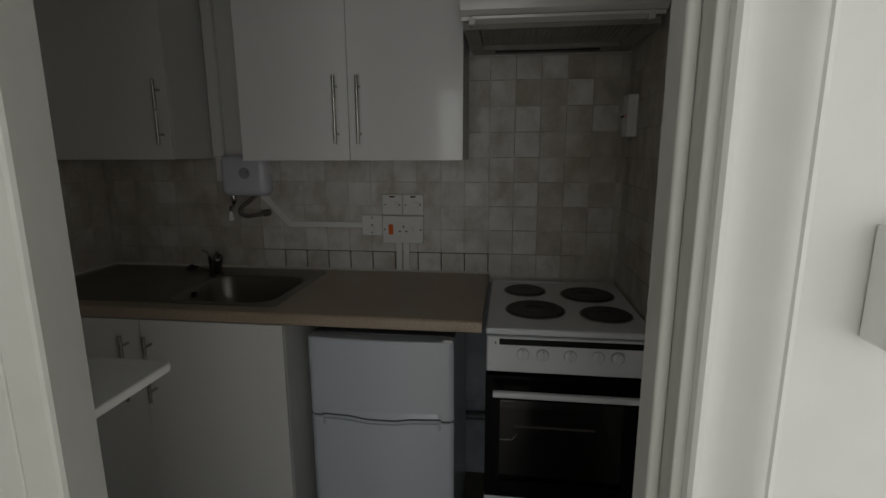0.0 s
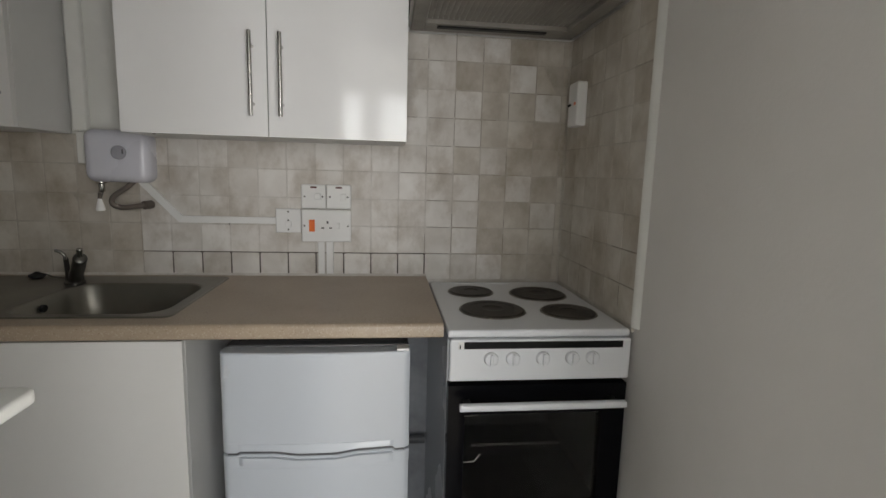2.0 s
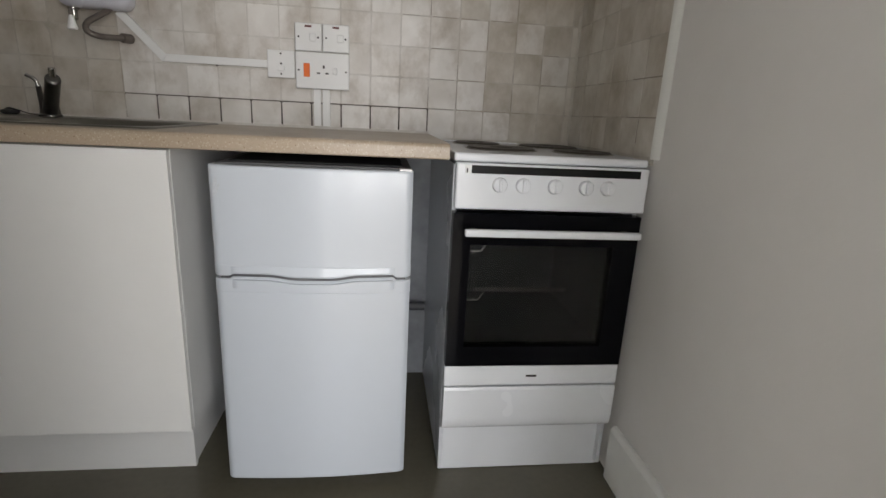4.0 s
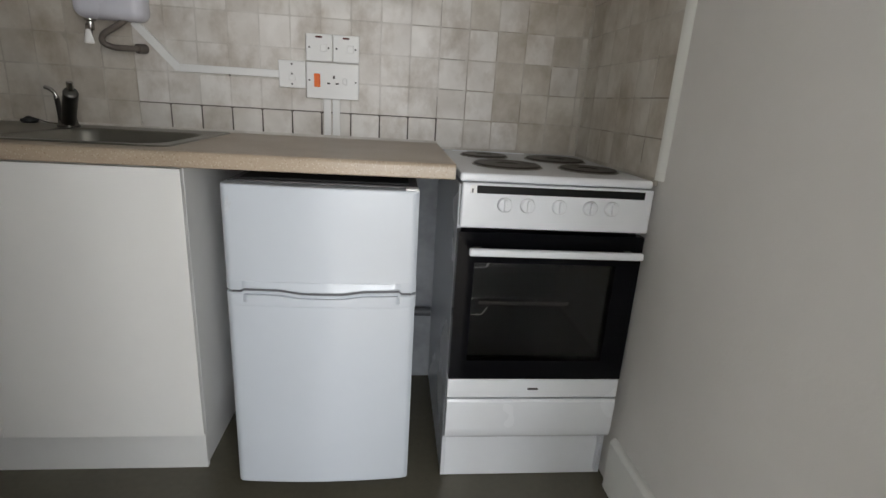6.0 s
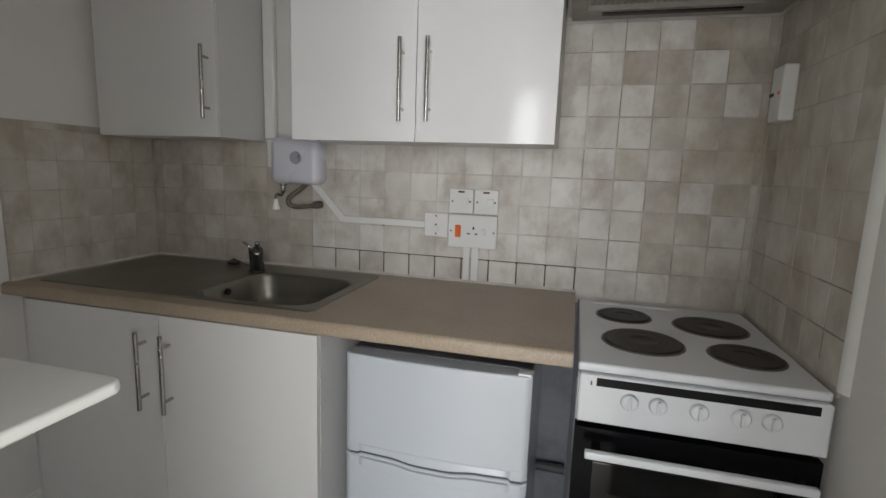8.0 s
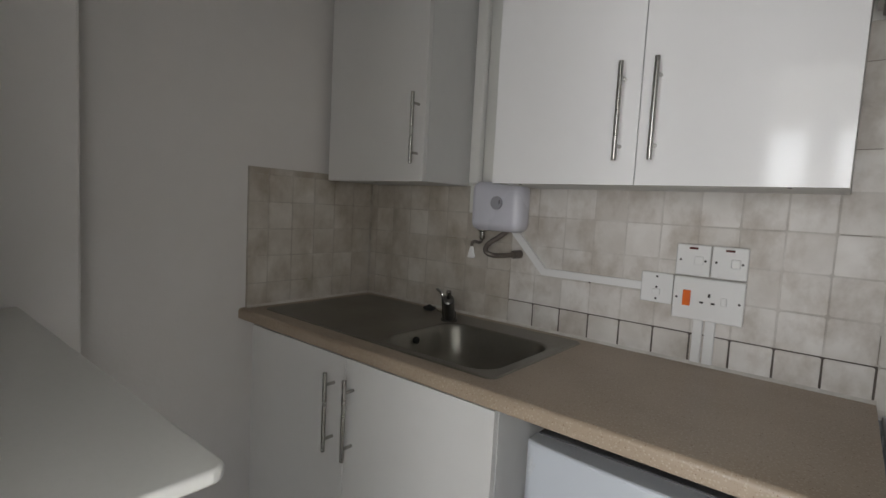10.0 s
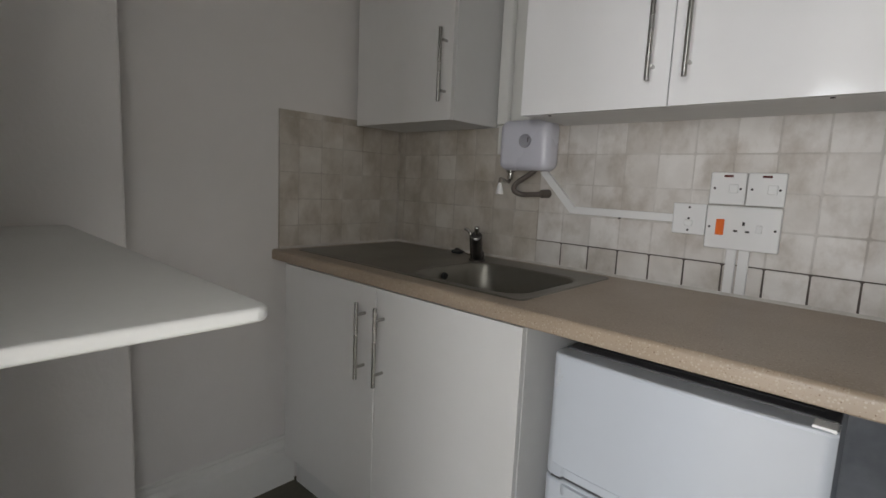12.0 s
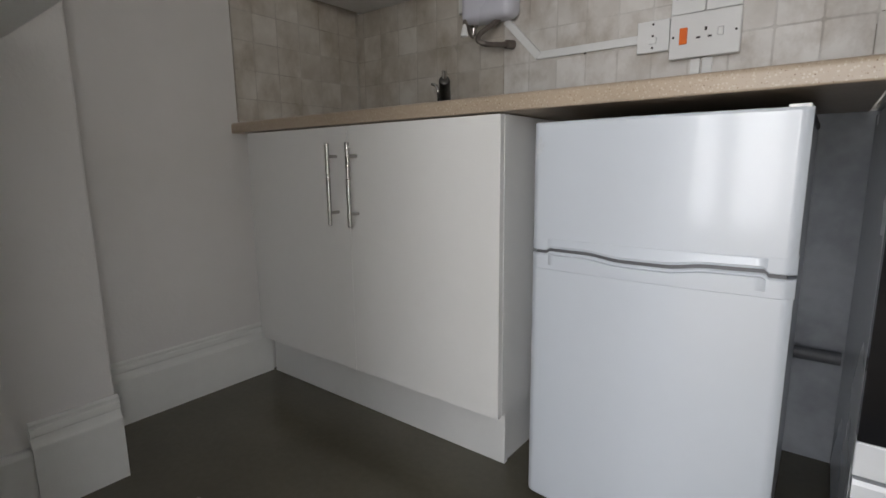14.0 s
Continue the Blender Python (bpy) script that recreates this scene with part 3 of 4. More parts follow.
part("chain", hose([(-1.325, -0.078, ZS + 0.020), (-1.295, -0.08, ZS + 0.012), (-1.26, -0.09, ZS + 0.004), (-1.205, -0.105, ZS + 0.004)], 0.002, 6, 5), "chrome", plug)

TX, TY = -1.160, -0.160
tap = thing("tap", (TX, TY, ZS), "dark-toned chrome sink tap with a raised spout and slender lever", "tap")
part("base", lathe([(0.030, ZS), (0.030, ZS + 0.005), (0.026, ZS + 0.009), (0.024, ZS + 0.030), (0.018, ZS + 0.038), (0.004, ZS + 0.040)], TX, TY, 28), "tap", tap)
tip = Vector((-1.060, -0.296, 1.068))
foot = Vector((TX + 0.006, TY - 0.008, ZS + 0.016))
ahead = (tip - foot).normalized()
part("spout", rod(foot, tip, 0.0195, 24, 0.007, 0.0185), "tap", tap)
part("aerator", rod(tip - ahead * 0.008 + Vector((0, 0, 0.006)), tip + Vector((0, 0, 0.027)), 0.0085, 20, 0.002), "chrome", tap, "bright chrome spout end")
part("lever_stem", rod((TX - 0.004, TY - 0.022, ZS + 0.020), (TX + 0.004, TY - 0.044, 1.052), 0.0085, 16, 0.002, 0.007), "tap", tap)
part("lever", hose([(TX + 0.005, TY - 0.046, 1.046), (TX + 0.003, TY - 0.048, 1.060), (TX - 0.006, TY - 0.050, 1.070), (TX - 0.020, TY - 0.052, 1.076)], 0.0052, 12), "chrome", tap, "bright chrome lever end")

# ---- fridge ----
FX0, FX1, FY, FZ = -0.568, -0.095, -0.6342, 0.893
fridge = thing("fridge", ((FX0 + FX1) / 2, -0.3, 0), "white two-door under-counter fridge freezer with a scuffed corner", "fridge")
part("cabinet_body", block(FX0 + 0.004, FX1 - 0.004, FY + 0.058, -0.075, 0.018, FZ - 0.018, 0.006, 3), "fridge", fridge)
part("top_panel", block(FX0 + 0.002, FX1 - 0.002, FY + 0.050, -0.075, FZ - 0.016, FZ - 0.001, 0.004, 2), "fridge_grey", fridge, "grey plastic worktop frame")
part("top_inlay", block(FX0 + 0.025, FX1 - 0.025, FY + 0.085, -0.10, FZ - 0.002, FZ + 0.001, 0.001, 1), "rubber", fridge, "dark top recess")


def fridge_door(z0, z1, top_curve, bottom_curve):
    """A gently bowed door; its edge follows the wavy grip where a curve is given."""
    bm = bmesh.new()
    nx, r = 80, 0.006
    cols = []
    for i in range(nx + 1):
        u = i / nx
        x = FX0 + (FX1 - FX0) * u
        edge = min(u, 1 - u) * (FX1 - FX0)
        bulge = 0.012 * (1 - (2 * u - 1) ** 2) - (0.008 * (1 - math.sin(math.pi / 2 * edge / 0.012)) if edge < 0.012 else 0)
        y = FY + 0.004 - bulge
        zb, zt = z0 + bottom_curve(u), z1 + top_curve(u)
        rows = [(FY + 0.050, zb), (y + r, zb), (y + r * 0.3, zb + r * 0.3), (y, zb + r), (y, (zb + zt) / 2), (y, zt - r), (y + r * 0.3, zt - r * 0.3), (y + r, zt), (FY + 0.050, zt)]
        cols.append([bm.verts.new((x, a, b)) for a, b in rows])
    for a, b in zip(cols, cols[1:]):
        for k in range(len(a)):
            j = (k + 1) % len(a)
            bm.faces.new((a[k], a[j], b[j], b[k]))
    bm.faces.new(cols[0]), bm.faces.new(cols[-1][::-1])
    bmesh.ops.recalc_face_normals(bm, faces=bm.faces[:])
    return bm


def wave(u):
    """The line between the two doors: raised at both ends of the grip, dipping in its middle."""
    keys = ((0.0, 0.0), (0.075, 0.0), (0.095, 0.0055), (0.26, 0.0058), (0.42, -0.002), (0.58, -0.002), (0.74, 0.0062), (0.912, 0.0070), (0.922, 0.0), (1.0, 0.0))
    for (u0, z0), (u1, z1) in zip(keys, keys[1:]):
        if u <= u1:
            q = (u - u0) / (u1 - u0)
            return z0 + (z1 - z0) * q * q * (3 - 2 * q)
    return 0.0


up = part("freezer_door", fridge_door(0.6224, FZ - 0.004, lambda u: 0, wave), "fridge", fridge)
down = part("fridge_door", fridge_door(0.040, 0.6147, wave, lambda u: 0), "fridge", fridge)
scuffs = bmesh.new()
for u0, z0, w, h, lean in ((0.030, 0.838, 0.0050, 0.024, 0.004), (0.042, 0.832, 0.0030, 0.016, 0.006), (0.022, 0.828, 0.0030, 0.018, 0.001)):
    ring_pts = []
    for k in range(14):
        q = 2 * math.pi * k / 14
        x = FX0 + (FX1 - FX0) * u0 + w * math.cos(q) * (0.8 + 0.2 * math.sin(3 * q)) + lean * math.sin(q)
        u = (x - FX0) / (FX1 - FX0)
        edge = min(u, 1 - u) * (FX1 - FX0)
        bulge = 0.012 * (1 - (2 * u - 1) ** 2) - (0.008 * (1 - math.sin(math.pi / 2 * edge / 0.012)) if edge < 0.012 else 0)
        ring_pts.append(scuffs.verts.new((x, FY + 0.0037 - bulge, z0 + h * math.sin(q))))
    scuffs.faces.new(ring_pts)
scuff = new("scuff", mesh_of("scuff", scuffs, "scuff"))
scuff.parent = up
line = [(FX0 + 0.012 + (FX1 - FX0 - 0.024) * k / 24, FY + 0.0080 - 0.012 * (1 - (2 * k / 24 - 1) ** 2)) for k in range(25)]
part("seal", prism(line + [(FX1 - 0.012, FY + 0.057), (FX0 + 0.012, FY + 0.057)], "z", 0.6022, 0.6382), "fridge_grey", fridge, "grey door seal")


def grip(z0, z1, lift):
    pts = [(FX0 + (FX1 - FX0) * u, wave(u)) for u in (0.085 + 0.835 * k / 48 for k in range(49))]
    bm = bmesh.new()
    rows = []
    for i, (x, w) in enumerate(pts):
        u = (x - FX0) / (FX1 - FX0)
        y = FY + 0.004 - 0.012 * (1 - (2 * u - 1) ** 2)
        e = min(1, min(i, 48 - i) / 1.2)
        rows.append([bm.verts.new((x, y + 0.004, z0 + 0.002 + w * lift)), bm.verts.new((x, y - 0.009 * e, z0 + 0.001 + w * lift)), bm.verts.new((x, y - 0.009 * e, z1 - 0.002 + w)), bm.verts.new((x, y + 0.004, z1 + w))])
    for a, b in zip(rows, rows[1:]):
        for k in range(3):
            bm.faces.new((a[k], b[k], b[k + 1], a[k + 1]))
    return bm


def end_cap(z0, z1, proud, curve_low, curve_high):
    """A moulded band across a bowed door, standing a little proud of it."""
    bm = bmesh.new()
    rows = []
    for i in range(65):
        u = i / 64
        x = FX0 - 0.0012 + (FX1 - FX0 + 0.0024) * u
        edge = min(u, 1 - u) * (FX1 - FX0)
        y = FY + 0.004 - 0.012 * (1 - (2 * u - 1) ** 2) - proud + (0.010 * (1 - math.sin(math.pi / 2 * edge / 0.014)) if edge < 0.014 else 0)
        a, b = z0 + curve_low(u), z1 + curve_high(u)
        rows.append([bm.verts.new(p) for p in ((x, FY + 0.040, a), (x, y + 0.002, a), (x, y, a + 0.002), (x, y, b - 0.003), (x, y + 0.003, b), (x, FY + 0.040, b))])
    for a, b in zip(rows, rows[1:]):
        for k in range(6):
            bm.faces.new((a[k], a[(k + 1) % 6], b[(k + 1) % 6], b[k]))
    bm.faces.new(rows[0]), bm.faces.new(rows[-1][::-1])
    bmesh.ops.recalc_face_normals(bm, faces=bm.faces[:])
    return bm


g = new("grip", mesh_of("grip", grip(0.5902, 0.6107, 0.3), "fridge"))
g.parent = down
g = new("end_cap", mesh_of("end_cap", end_cap(0.5802, 0.6150, 0.0012, lambda u: 0, wave), "fridge"))
g.parent = down


def grip_lip():
    """The raised lip along the foot of the upper door, with short turned-down ends."""
    bm = bmesh.new()
    rows = []
    for k in range(49):
        u = 0.082 + 0.84 * k / 48
        x, w = FX0 + (FX1 - FX0) * u, wave(u)
        y = FY + 0.004 - 0.012 * (1 - (2 * u - 1) ** 2)
        e = min(1, min(k, 48 - k) / 1.5)
        rows.append([bm.verts.new(p) for p in ((x, y + 0.003, 0.6484), (x, y - 0.0020 * e, 0.6474), (x, y - 0.0055 * e, 0.6277 + w), (x, y + 0.004, 0.6237 + w))])
    for a, b in zip(rows, rows[1:]):
        for k in range(3):
            bm.faces.new((a[k], a[k + 1], b[k + 1], b[k]))
    return bm


g = new("grip_lip", mesh_of("grip_lip", grip_lip(), "fridge"))
g.parent = up
g = new("end_cap", mesh_of("end_cap", end_cap(0.6220, 0.6522, 0.0002, wave, lambda u: 0), "fridge"))
g.parent = up
for u in (0.845, 0.905):
    x = FX0 + (FX1 - FX0) * u
    part("hinge_screw", rod((x, FY + 0.012, 0.6182), (x, FY + 0.004, 0.6182), 0.0036, 12, 0.001), "chrome", fridge, "bright hinge screw in the door gap")
part("hinge", block(FX1 - 0.034, FX1 - 0.003, FY + 0.008, FY + 0.040, FZ - 0.006, FZ + 0.0005, 0.002), "plastic", fridge)
for x in (FX0 + 0.05, FX1 - 0.05):
    for y in (FY + 0.10, -0.12):
        part("foot", rod((x, y, 0), (x, y, 0.020), 0.016, 12), "rubber", fridge)

# ---- cooker ----
CX0, CX1, CY, CZ = 0.004, 0.506, -0.606, 0.938
cooker = thing("cooker", ((CX0 + CX1) / 2, -0.3, 0), "white freestanding electric cooker with four solid hot plates", "cooker")
part("side_panel", block(CX0 + 0.002, CX0 + 0.014, CY + 0.010, -0.010, 0.02, CZ - 0.030, 0.001), "side", cooker)
part("side_panel", block(CX1 - 0.014, CX1 - 0.002, CY + 0.010, -0.010, 0.02, CZ - 0.030, 0.001), "side", cooker)
part("back_panel", block(CX0 + 0.015, CX1 - 0.015, -0.020, -0.010, 0.02, CZ - 0.030, 0), "side", cooker)
hob = part("hob", block(CX0, CX1, CY - 0.010, -0.012, CZ - 0.021, CZ, 0.006, 4), "enamel", cooker, "white enamel hob top")
part("hob_rear_rib", block(CX0 + 0.04, CX1 - 0.20, -0.058, -0.044, CZ - 0.001, CZ + 0.003, 0.002), "enamel", cooker)
for x, y, r in ((0.136, -0.184, 0.075), (0.366, -0.220, 0.094), (0.163, -0.420, 0.096), (0.393, -0.448, 0.080)):
    hp = part("hot_plate", lathe([(r, CZ - 0.001), (r, CZ + 0.004), (r - 0.004, CZ + 0.0068), (r * 0.72, CZ + 0.0068), (r * 0.70, CZ + 0.0060), (r * 0.36, CZ + 0.0060), (r * 0.33, CZ + 0.0040), (0.004, CZ + 0.0036)], x, y, 48), "plate", cooker, "worn dark iron hot plate")
    ring = new("trim_ring", mesh_of("trim_ring", lathe([(r + 0.006, CZ - 0.0005), (r + 0.005, CZ + 0.0018), (r + 0.001, CZ + 0.0025), (r + 0.0005, CZ)], x, y, 48), "ring"))
    ring.parent = hp
panel = part("control_panel", block(CX0 + 0.005, CX1, CY - 0.022, CY + 0.010, 0.801, 0.9155, 0.005, 3), "enamel", cooker)
part("panel_slot", block(0.046, 0.482, CY - 0.0235, CY - 0.015, 0.8905, 0.9100, 0.001), "black", cooker, "black gloss strip")
part("indicator_lamp", block(0.030, 0.045, CY - 0.024, CY - 0.015, 0.8905, 0.9100, 0.002), "plastic", cooker)
part("lamp_slit", block(0.0335, 0.0365, CY - 0.0245, CY - 0.0235, 0.892, 0.902, 0), "black", cooker)
for x in (0.118, 0.177, 0.259, 0.340, 0.397):
    k = part("knob", rod((x, CY - 0.0215, 0.864), (x, CY - 0.034, 0.864), 0.0195, 28, 0.003, 0.0175), "enamel", cooker)
    g = new("knob_grip", mesh_of("knob_grip", block(x - 0.0035, x + 0.0035, CY - 0.042, CY - 0.032, 0.850, 0.879, 0.002), "enamel"))
    g.parent = k
    part("mark", block(x + 0.0128, x + 0.0152, CY - 0.0226, CY - 0.0215, 0.864, 0.874, 0), "dark", cooker)
DY = CY - 0.030
part("cavity", merge(block(CX0 + 0.03, CX1 - 0.03, -0.10, -0.09, 0.39, 0.79, 0), block(CX0 + 0.03, CX0 + 0.035, CY + 0.01, -0.10, 0.39, 0.79, 0), block(CX1 - 0.035, CX1 - 0.03, CY + 0.01, -0.10, 0.39, 0.79, 0), block(CX0 + 0.035, CX1 - 0.035, CY + 0.01, -0.10, 0.39, 0.395, 0), block(CX0 + 0.035, CX1 - 0.035, CY + 0.01, -0.10, 0.785, 0.79, 0)), "cavity", cooker, "dark enamelled oven interior")
WX0, WX1, WZ0, WZ1 = 0.052, 0.432, 0.430, 0.712
odoor = part("oven_door", ring_panel(CX0 + 0.002, CX1 - 0.009, 0.374, 0.793, WX0, WX1, WZ0, WZ1, DY, DY + 0.034), "black_glass", cooker, "black glass oven door")
for nm, bm, mt in (("window", block(WX0 - 0.004, WX1 + 0.004, DY + 0.008, DY + 0.012, WZ0 - 0.004, WZ1 + 0.004, 0), "glass"), ("handle", block(0.030, 0.477, DY - 0.052, DY - 0.034, 0.744, 0.762, 0.004, 3), "enamel"), ("handle_post", block(0.045, 0.065, DY - 0.036, DY, 0.746, 0.757, 0.003), "black"), ("handle_post", block(0.442, 0.462, DY - 0.036, DY, 0.746, 0.757, 0.003), "black")):
    o = new(nm, mesh_of(nm, bm, mt))
    o.parent = odoor
part("door_strip", block(CX0 + 0.001, CX1 - 0.010, DY - 0.001, DY + 0.032, 0.315, 0.3725, 0.003), "enamel", cooker)
part("badge", block(0.232, 0.262, DY - 0.002, DY, 0.340, 0.346, 0), "dark", cooker)
part("drawer", prism([(DY + 0.002, 0.308), (DY - 0.001, 0.300), (DY - 0.001, 0.215), (DY + 0.003, 0.190), (DY + 0.012, 0.176), (DY + 0.026, 0.168), (DY + 0.060, 0.168), (DY + 0.060, 0.308)], "x", CX0 + 0.003, CX1 - 0.010), "enamel", cooker, "white enamel storage drawer")
part("plinth", block(CX0 + 0.006, CX1 - 0.004, -0.576, -0.562, 0.002, 0.176, 0.002), "enamel", cooker)
part("shelf", merge(rod((0.10, -0.50, 0.548), (0.37, -0.50, 0.548), 0.0030, 8), rod((0.10, -0.49, 0.538), (0.37, -0.49, 0.538), 0.0024, 8)), "ring", cooker, "dull wire oven shelf")
for z in (0.545, 0.682):
    part("runner", merge(rod((WX0 - 0.01, -0.585, z), (WX0 + 0.040, -0.585, z), 0.0016, 8), rod((WX0 + 0.040, -0.585, z), (WX0 + 0.056, -0.582, z + 0.021), 0.0018, 8), rod((WX0 + 0.028, -0.585, z - 0.002), (WX0 + 0.028, -0.585, z + 0.005), 0.002, 8)), "wire", cooker, "bright wire shelf runner")

# ---- cooker hood ----
HX0, HX1 = -0.092, 0.512
hood = thing("cooker_hood", (0.21, -0.25, 1.84), "white slim cooker hood with a slatted grease filter", "cooker hood")
part("canopy", prism([(-0.020, 1.852), (-0.020, 1.985), (-0.455, 1.985), (-0.475, 1.970), (-0.478, 1.920), (-0.472, 1.888), (-0.455, 1.876), (-0.440, 1.876), (-0.438, 1.866)], "x", HX0, HX1), "hood", hood)
part("visor_lip", prism([(-0.440, 1.853), (-0.468, 1.862), (-0.470, 1.870), (-0.440, 1.870)], "x", HX0 + 0.035, HX1 - 0.035), "hood", hood)
for x in (HX0 + 0.025, HX1 - 0.055):
    part("hinge_block", block(x, x + 0.020, -0.470, -0.444, 1.846, 1.868, 0.004), "hood", hood)
# the frame takes the filter's darker grey
part("under_frame", merge(block(HX0 + 0.01, HX0 + 0.055, -0.437, -0.022, 1.839, 1.860, 0.002), block(HX1 - 0.060, HX1 - 0.01, -0.437, -0.022, 1.839, 1.860, 0.002), block(HX0 + 0.055, HX1 - 0.060, -0.118, -0.022, 1.839, 1.860, 0.002), block(HX0 + 0.055, HX1 - 0.060, -0.437, -0.425, 1.839, 1.860, 0.002)), "mesh", hood, "grey filter frame")
part("light_slot", block(0.005, 0.385, -0.098, -0.074, 1.8345, 1.840, 0.001), "black", hood, "dark lamp slot")
for k in range(27):
    x = HX0 + 0.060 + 0.018 * k
    part("filter_slat", prism([(x, 1.856), (x + 0.005, 1.8530), (x + 0.012, 1.8530), (x + 0.0175, 1.856)], "y", -0.424, -0.119), "mesh", hood)
for x in (0.196, 0.226):
    part("lamp_mark", block(x, x + 0.006, -0.4792, -0.477, 1.925, 1.930, 0), "dial", hood)
part("badge", block(0.128, 0.160, -0.4795, -0.477, 1.911, 1.916, 0), "dark", hood)
part("button", rod((0.203, -0.470, 1.912), (0.203, -0.481, 1.912), 0.009, 20, 0.002), "plastic", hood)

# ---- over-sink water heater, its hose and pull cord ----
heater = thing("water_heater", (-1.045, 0, 1.285), "small white plastic over-sink water heater on the tiled wall", "water heater")
hx0, hx1, hz0, hz1 = -1.150, -0.946, 1.286, 1.458
part("casing", block(hx0, hx1, -0.092, -0.002, hz0, hz1, 0.030, 6), "heater", heater)
part("dial", rod((-1.034, -0.090, 1.384), (-1.034, -0.100, 1.384), 0.023, 28, 0.003), "dial", heater, "round grey temperature dial")
part("pointer", block(-1.021, -1.018, -0.1012, -0.0995, 1.380, 1.394, 0), "dark", heater)
part("outlet", lathe([(0.016, 1.290), (0.016, 1.282), (0.010, 1.278), (0.010, 1.256), (0.008, 1.252)], -1.119, -0.045, 20), "chrome", heater, "chrome outlet stub")
part("spout", hose([(-1.119, -0.045, 1.258), (-1.116, -0.055, 1.246), (-1.095, -0.100, 1.244), (-1.060, -0.170, 1.252), (-1.034, -0.220, 1.252), (-1.030, -0.228, 1.238)], 0.0055, 12), "hose", heater, "thin swivel outlet pipe")
part("nozzle", lathe([(0.0045, 1.240), (0.0065, 1.234), (0.0125, 1.208), (0.0125, 1.204), (0.009, 1.202)], -1.030, -0.228, 20), "plastic", heater, "white outlet nozzle")
part("inlet_hose", hose([(-1.012, -0.045, 1.292), (-1.030, -0.070, 1.268), (-1.056, -0.098, 1.240), (-1.056, -0.108, 1.216), (-1.034, -0.095, 1.204), (-1.008, -0.060, 1.205), (-0.985, -0.022, 1.209)], 0.009, 14), "hose", heater, "bent grey flexible hose")
part("wall_union", rod((-0.992, -0.036, 1.208), (-0.980, -0.003, 1.210), 0.015, 16, 0.003), "hose", heater)

# ---- trunking and switches on the tiles ----
TF = -0.0015
run = thing("cable_trunking", (-0.72, 0, 1.15), "white plastic mini trunking from the heater to a fused switch", "trunking")
part("level_run", block(-0.884, -0.556, TF - 0.012, TF, 1.148, 1.172, 0.0015), "plastic", run)
a, b = Vector((-0.879, 0, 1.157)), Vector((-1.006, 0, 1.290))
d = (b - a).normalized() * 0.5
nrm = Vector((-d.z, 0, d.x)) * 0.024
part("sloping_run", prism([(a.x + nrm.x, a.z + nrm.z), (a.x - nrm.x, a.z - nrm.z), (b.x - nrm.x, b.z - nrm.z), (b.x + nrm.x, b.z + nrm.z)], "y", TF - 0.0135, TF), "plastic", run)
part("clip", block(-0.7215, -0.7175, TF - 0.007, TF, 1.1435, 1.1482, 0), "dark", run)
drop = thing("cable_trunking", (-0.38, 0, WT_T), "two white upright trunkings below the cooker switch", "trunking")
part("left_run", block(-0.408, -0.384, TF - 0.012, TF, WT_T + 0.009, 1.088, 0.0015), "plastic", drop)
part("right_run", block(-0.378, -0.353, TF - 0.012, TF, WT_T + 0.009, 1.088, 0.0015), "plastic", drop)
riser = thing("pipe_boxing", (-1.185, 0, 1.35), "narrow white boxing running up between the wall cabinets", "pipe boxing")
part("cover", block(-1.208, -1.162, -0.030, TF, 1.452, CEIL - 0.001, 0.006, 3), "white_paint", riser)
part("lower_cover", block(-1.204, -1.178, -0.020, TF, 1.345, 1.4515, 0.004, 3), "white_paint", riser, "narrow lower end of the boxing")


def plate(name, label, x0, x1, z0, z1, depth, screws):
    """A moulded switch plate on its back box, with its screws."""
    p = thing(name, ((x0 + x1) / 2, 0, (z0 + z1) / 2), label, "switch")
    part("back_box", block(x0 + 0.002, x1 - 0.002, TF - depth + 0.007, TF, z0 + 0.002, z1 - 0.002, 0.002), "plastic", p)
    part("face_plate", block(x0, x1, TF - depth, TF - depth + 0.0075, z0, z1, 0.003, 3), "plastic", p)
    for x, z in screws:
        part("screw", rod((x, TF - depth + 0.001, z), (x, TF - depth - 0.0012, z), 0.0032, 10), "dark", p)
    return p, TF - depth


for x0, x1, rx in ((-0.464, -0.3772, -0.440), (-0.3748, -0.288, -0.331)):
    zc = 1.2505
    p, y = plate("appliance_switch", "white plastic switch plate with a dark neon slot", x0, x1, 1.2075, 1.294, 0.022, ((x0 + 0.012, zc), (x1 - 0.012, zc)))
    tagged(p, group="switches over the worktop")
    part("neon_slot", block((x0 + x1) / 2 - 0.011, (x0 + x1) / 2 + 0.011, y - 0.0015, y + 0.002, 1.281, 1.287, 0.001), "neon", p, "dark red neon window")
    part("rocker", block((x0 + x1) / 2 + 0.004, (x0 + x1) / 2 + 0.026, y - 0.003, y + 0.002, zc - 0.012, zc + 0.012, 0.002), "plastic", p)
p, y = plate("cooker_switch", "white cooker control plate with an orange rocker and a socket", -0.462, -0.287, 1.088, 1.204, 0.032, ((-0.452, 1.146), (-0.298, 1.146)))
part("orange_rocker", block(-0.436, -0.416, y - 0.005, y + 0.002, 1.125, 1.168, 0.002), "orange", p, "orange rocker switch")
part("earth_hole", block(-0.3735, -0.3675, y - 0.0008, y + 0.002, 1.154, 1.164, 0), "dark", p)
for x in (-0.388, -0.360):
    part("pin_hole", block(x - 0.005, x + 0.005, y - 0.0008, y + 0.002, 1.136, 1.141, 0), "dark", p)
part("rocker", block(-0.341, -0.327, y - 0.004, y + 0.002, 1.136, 1.158, 0.002), "plastic", p)
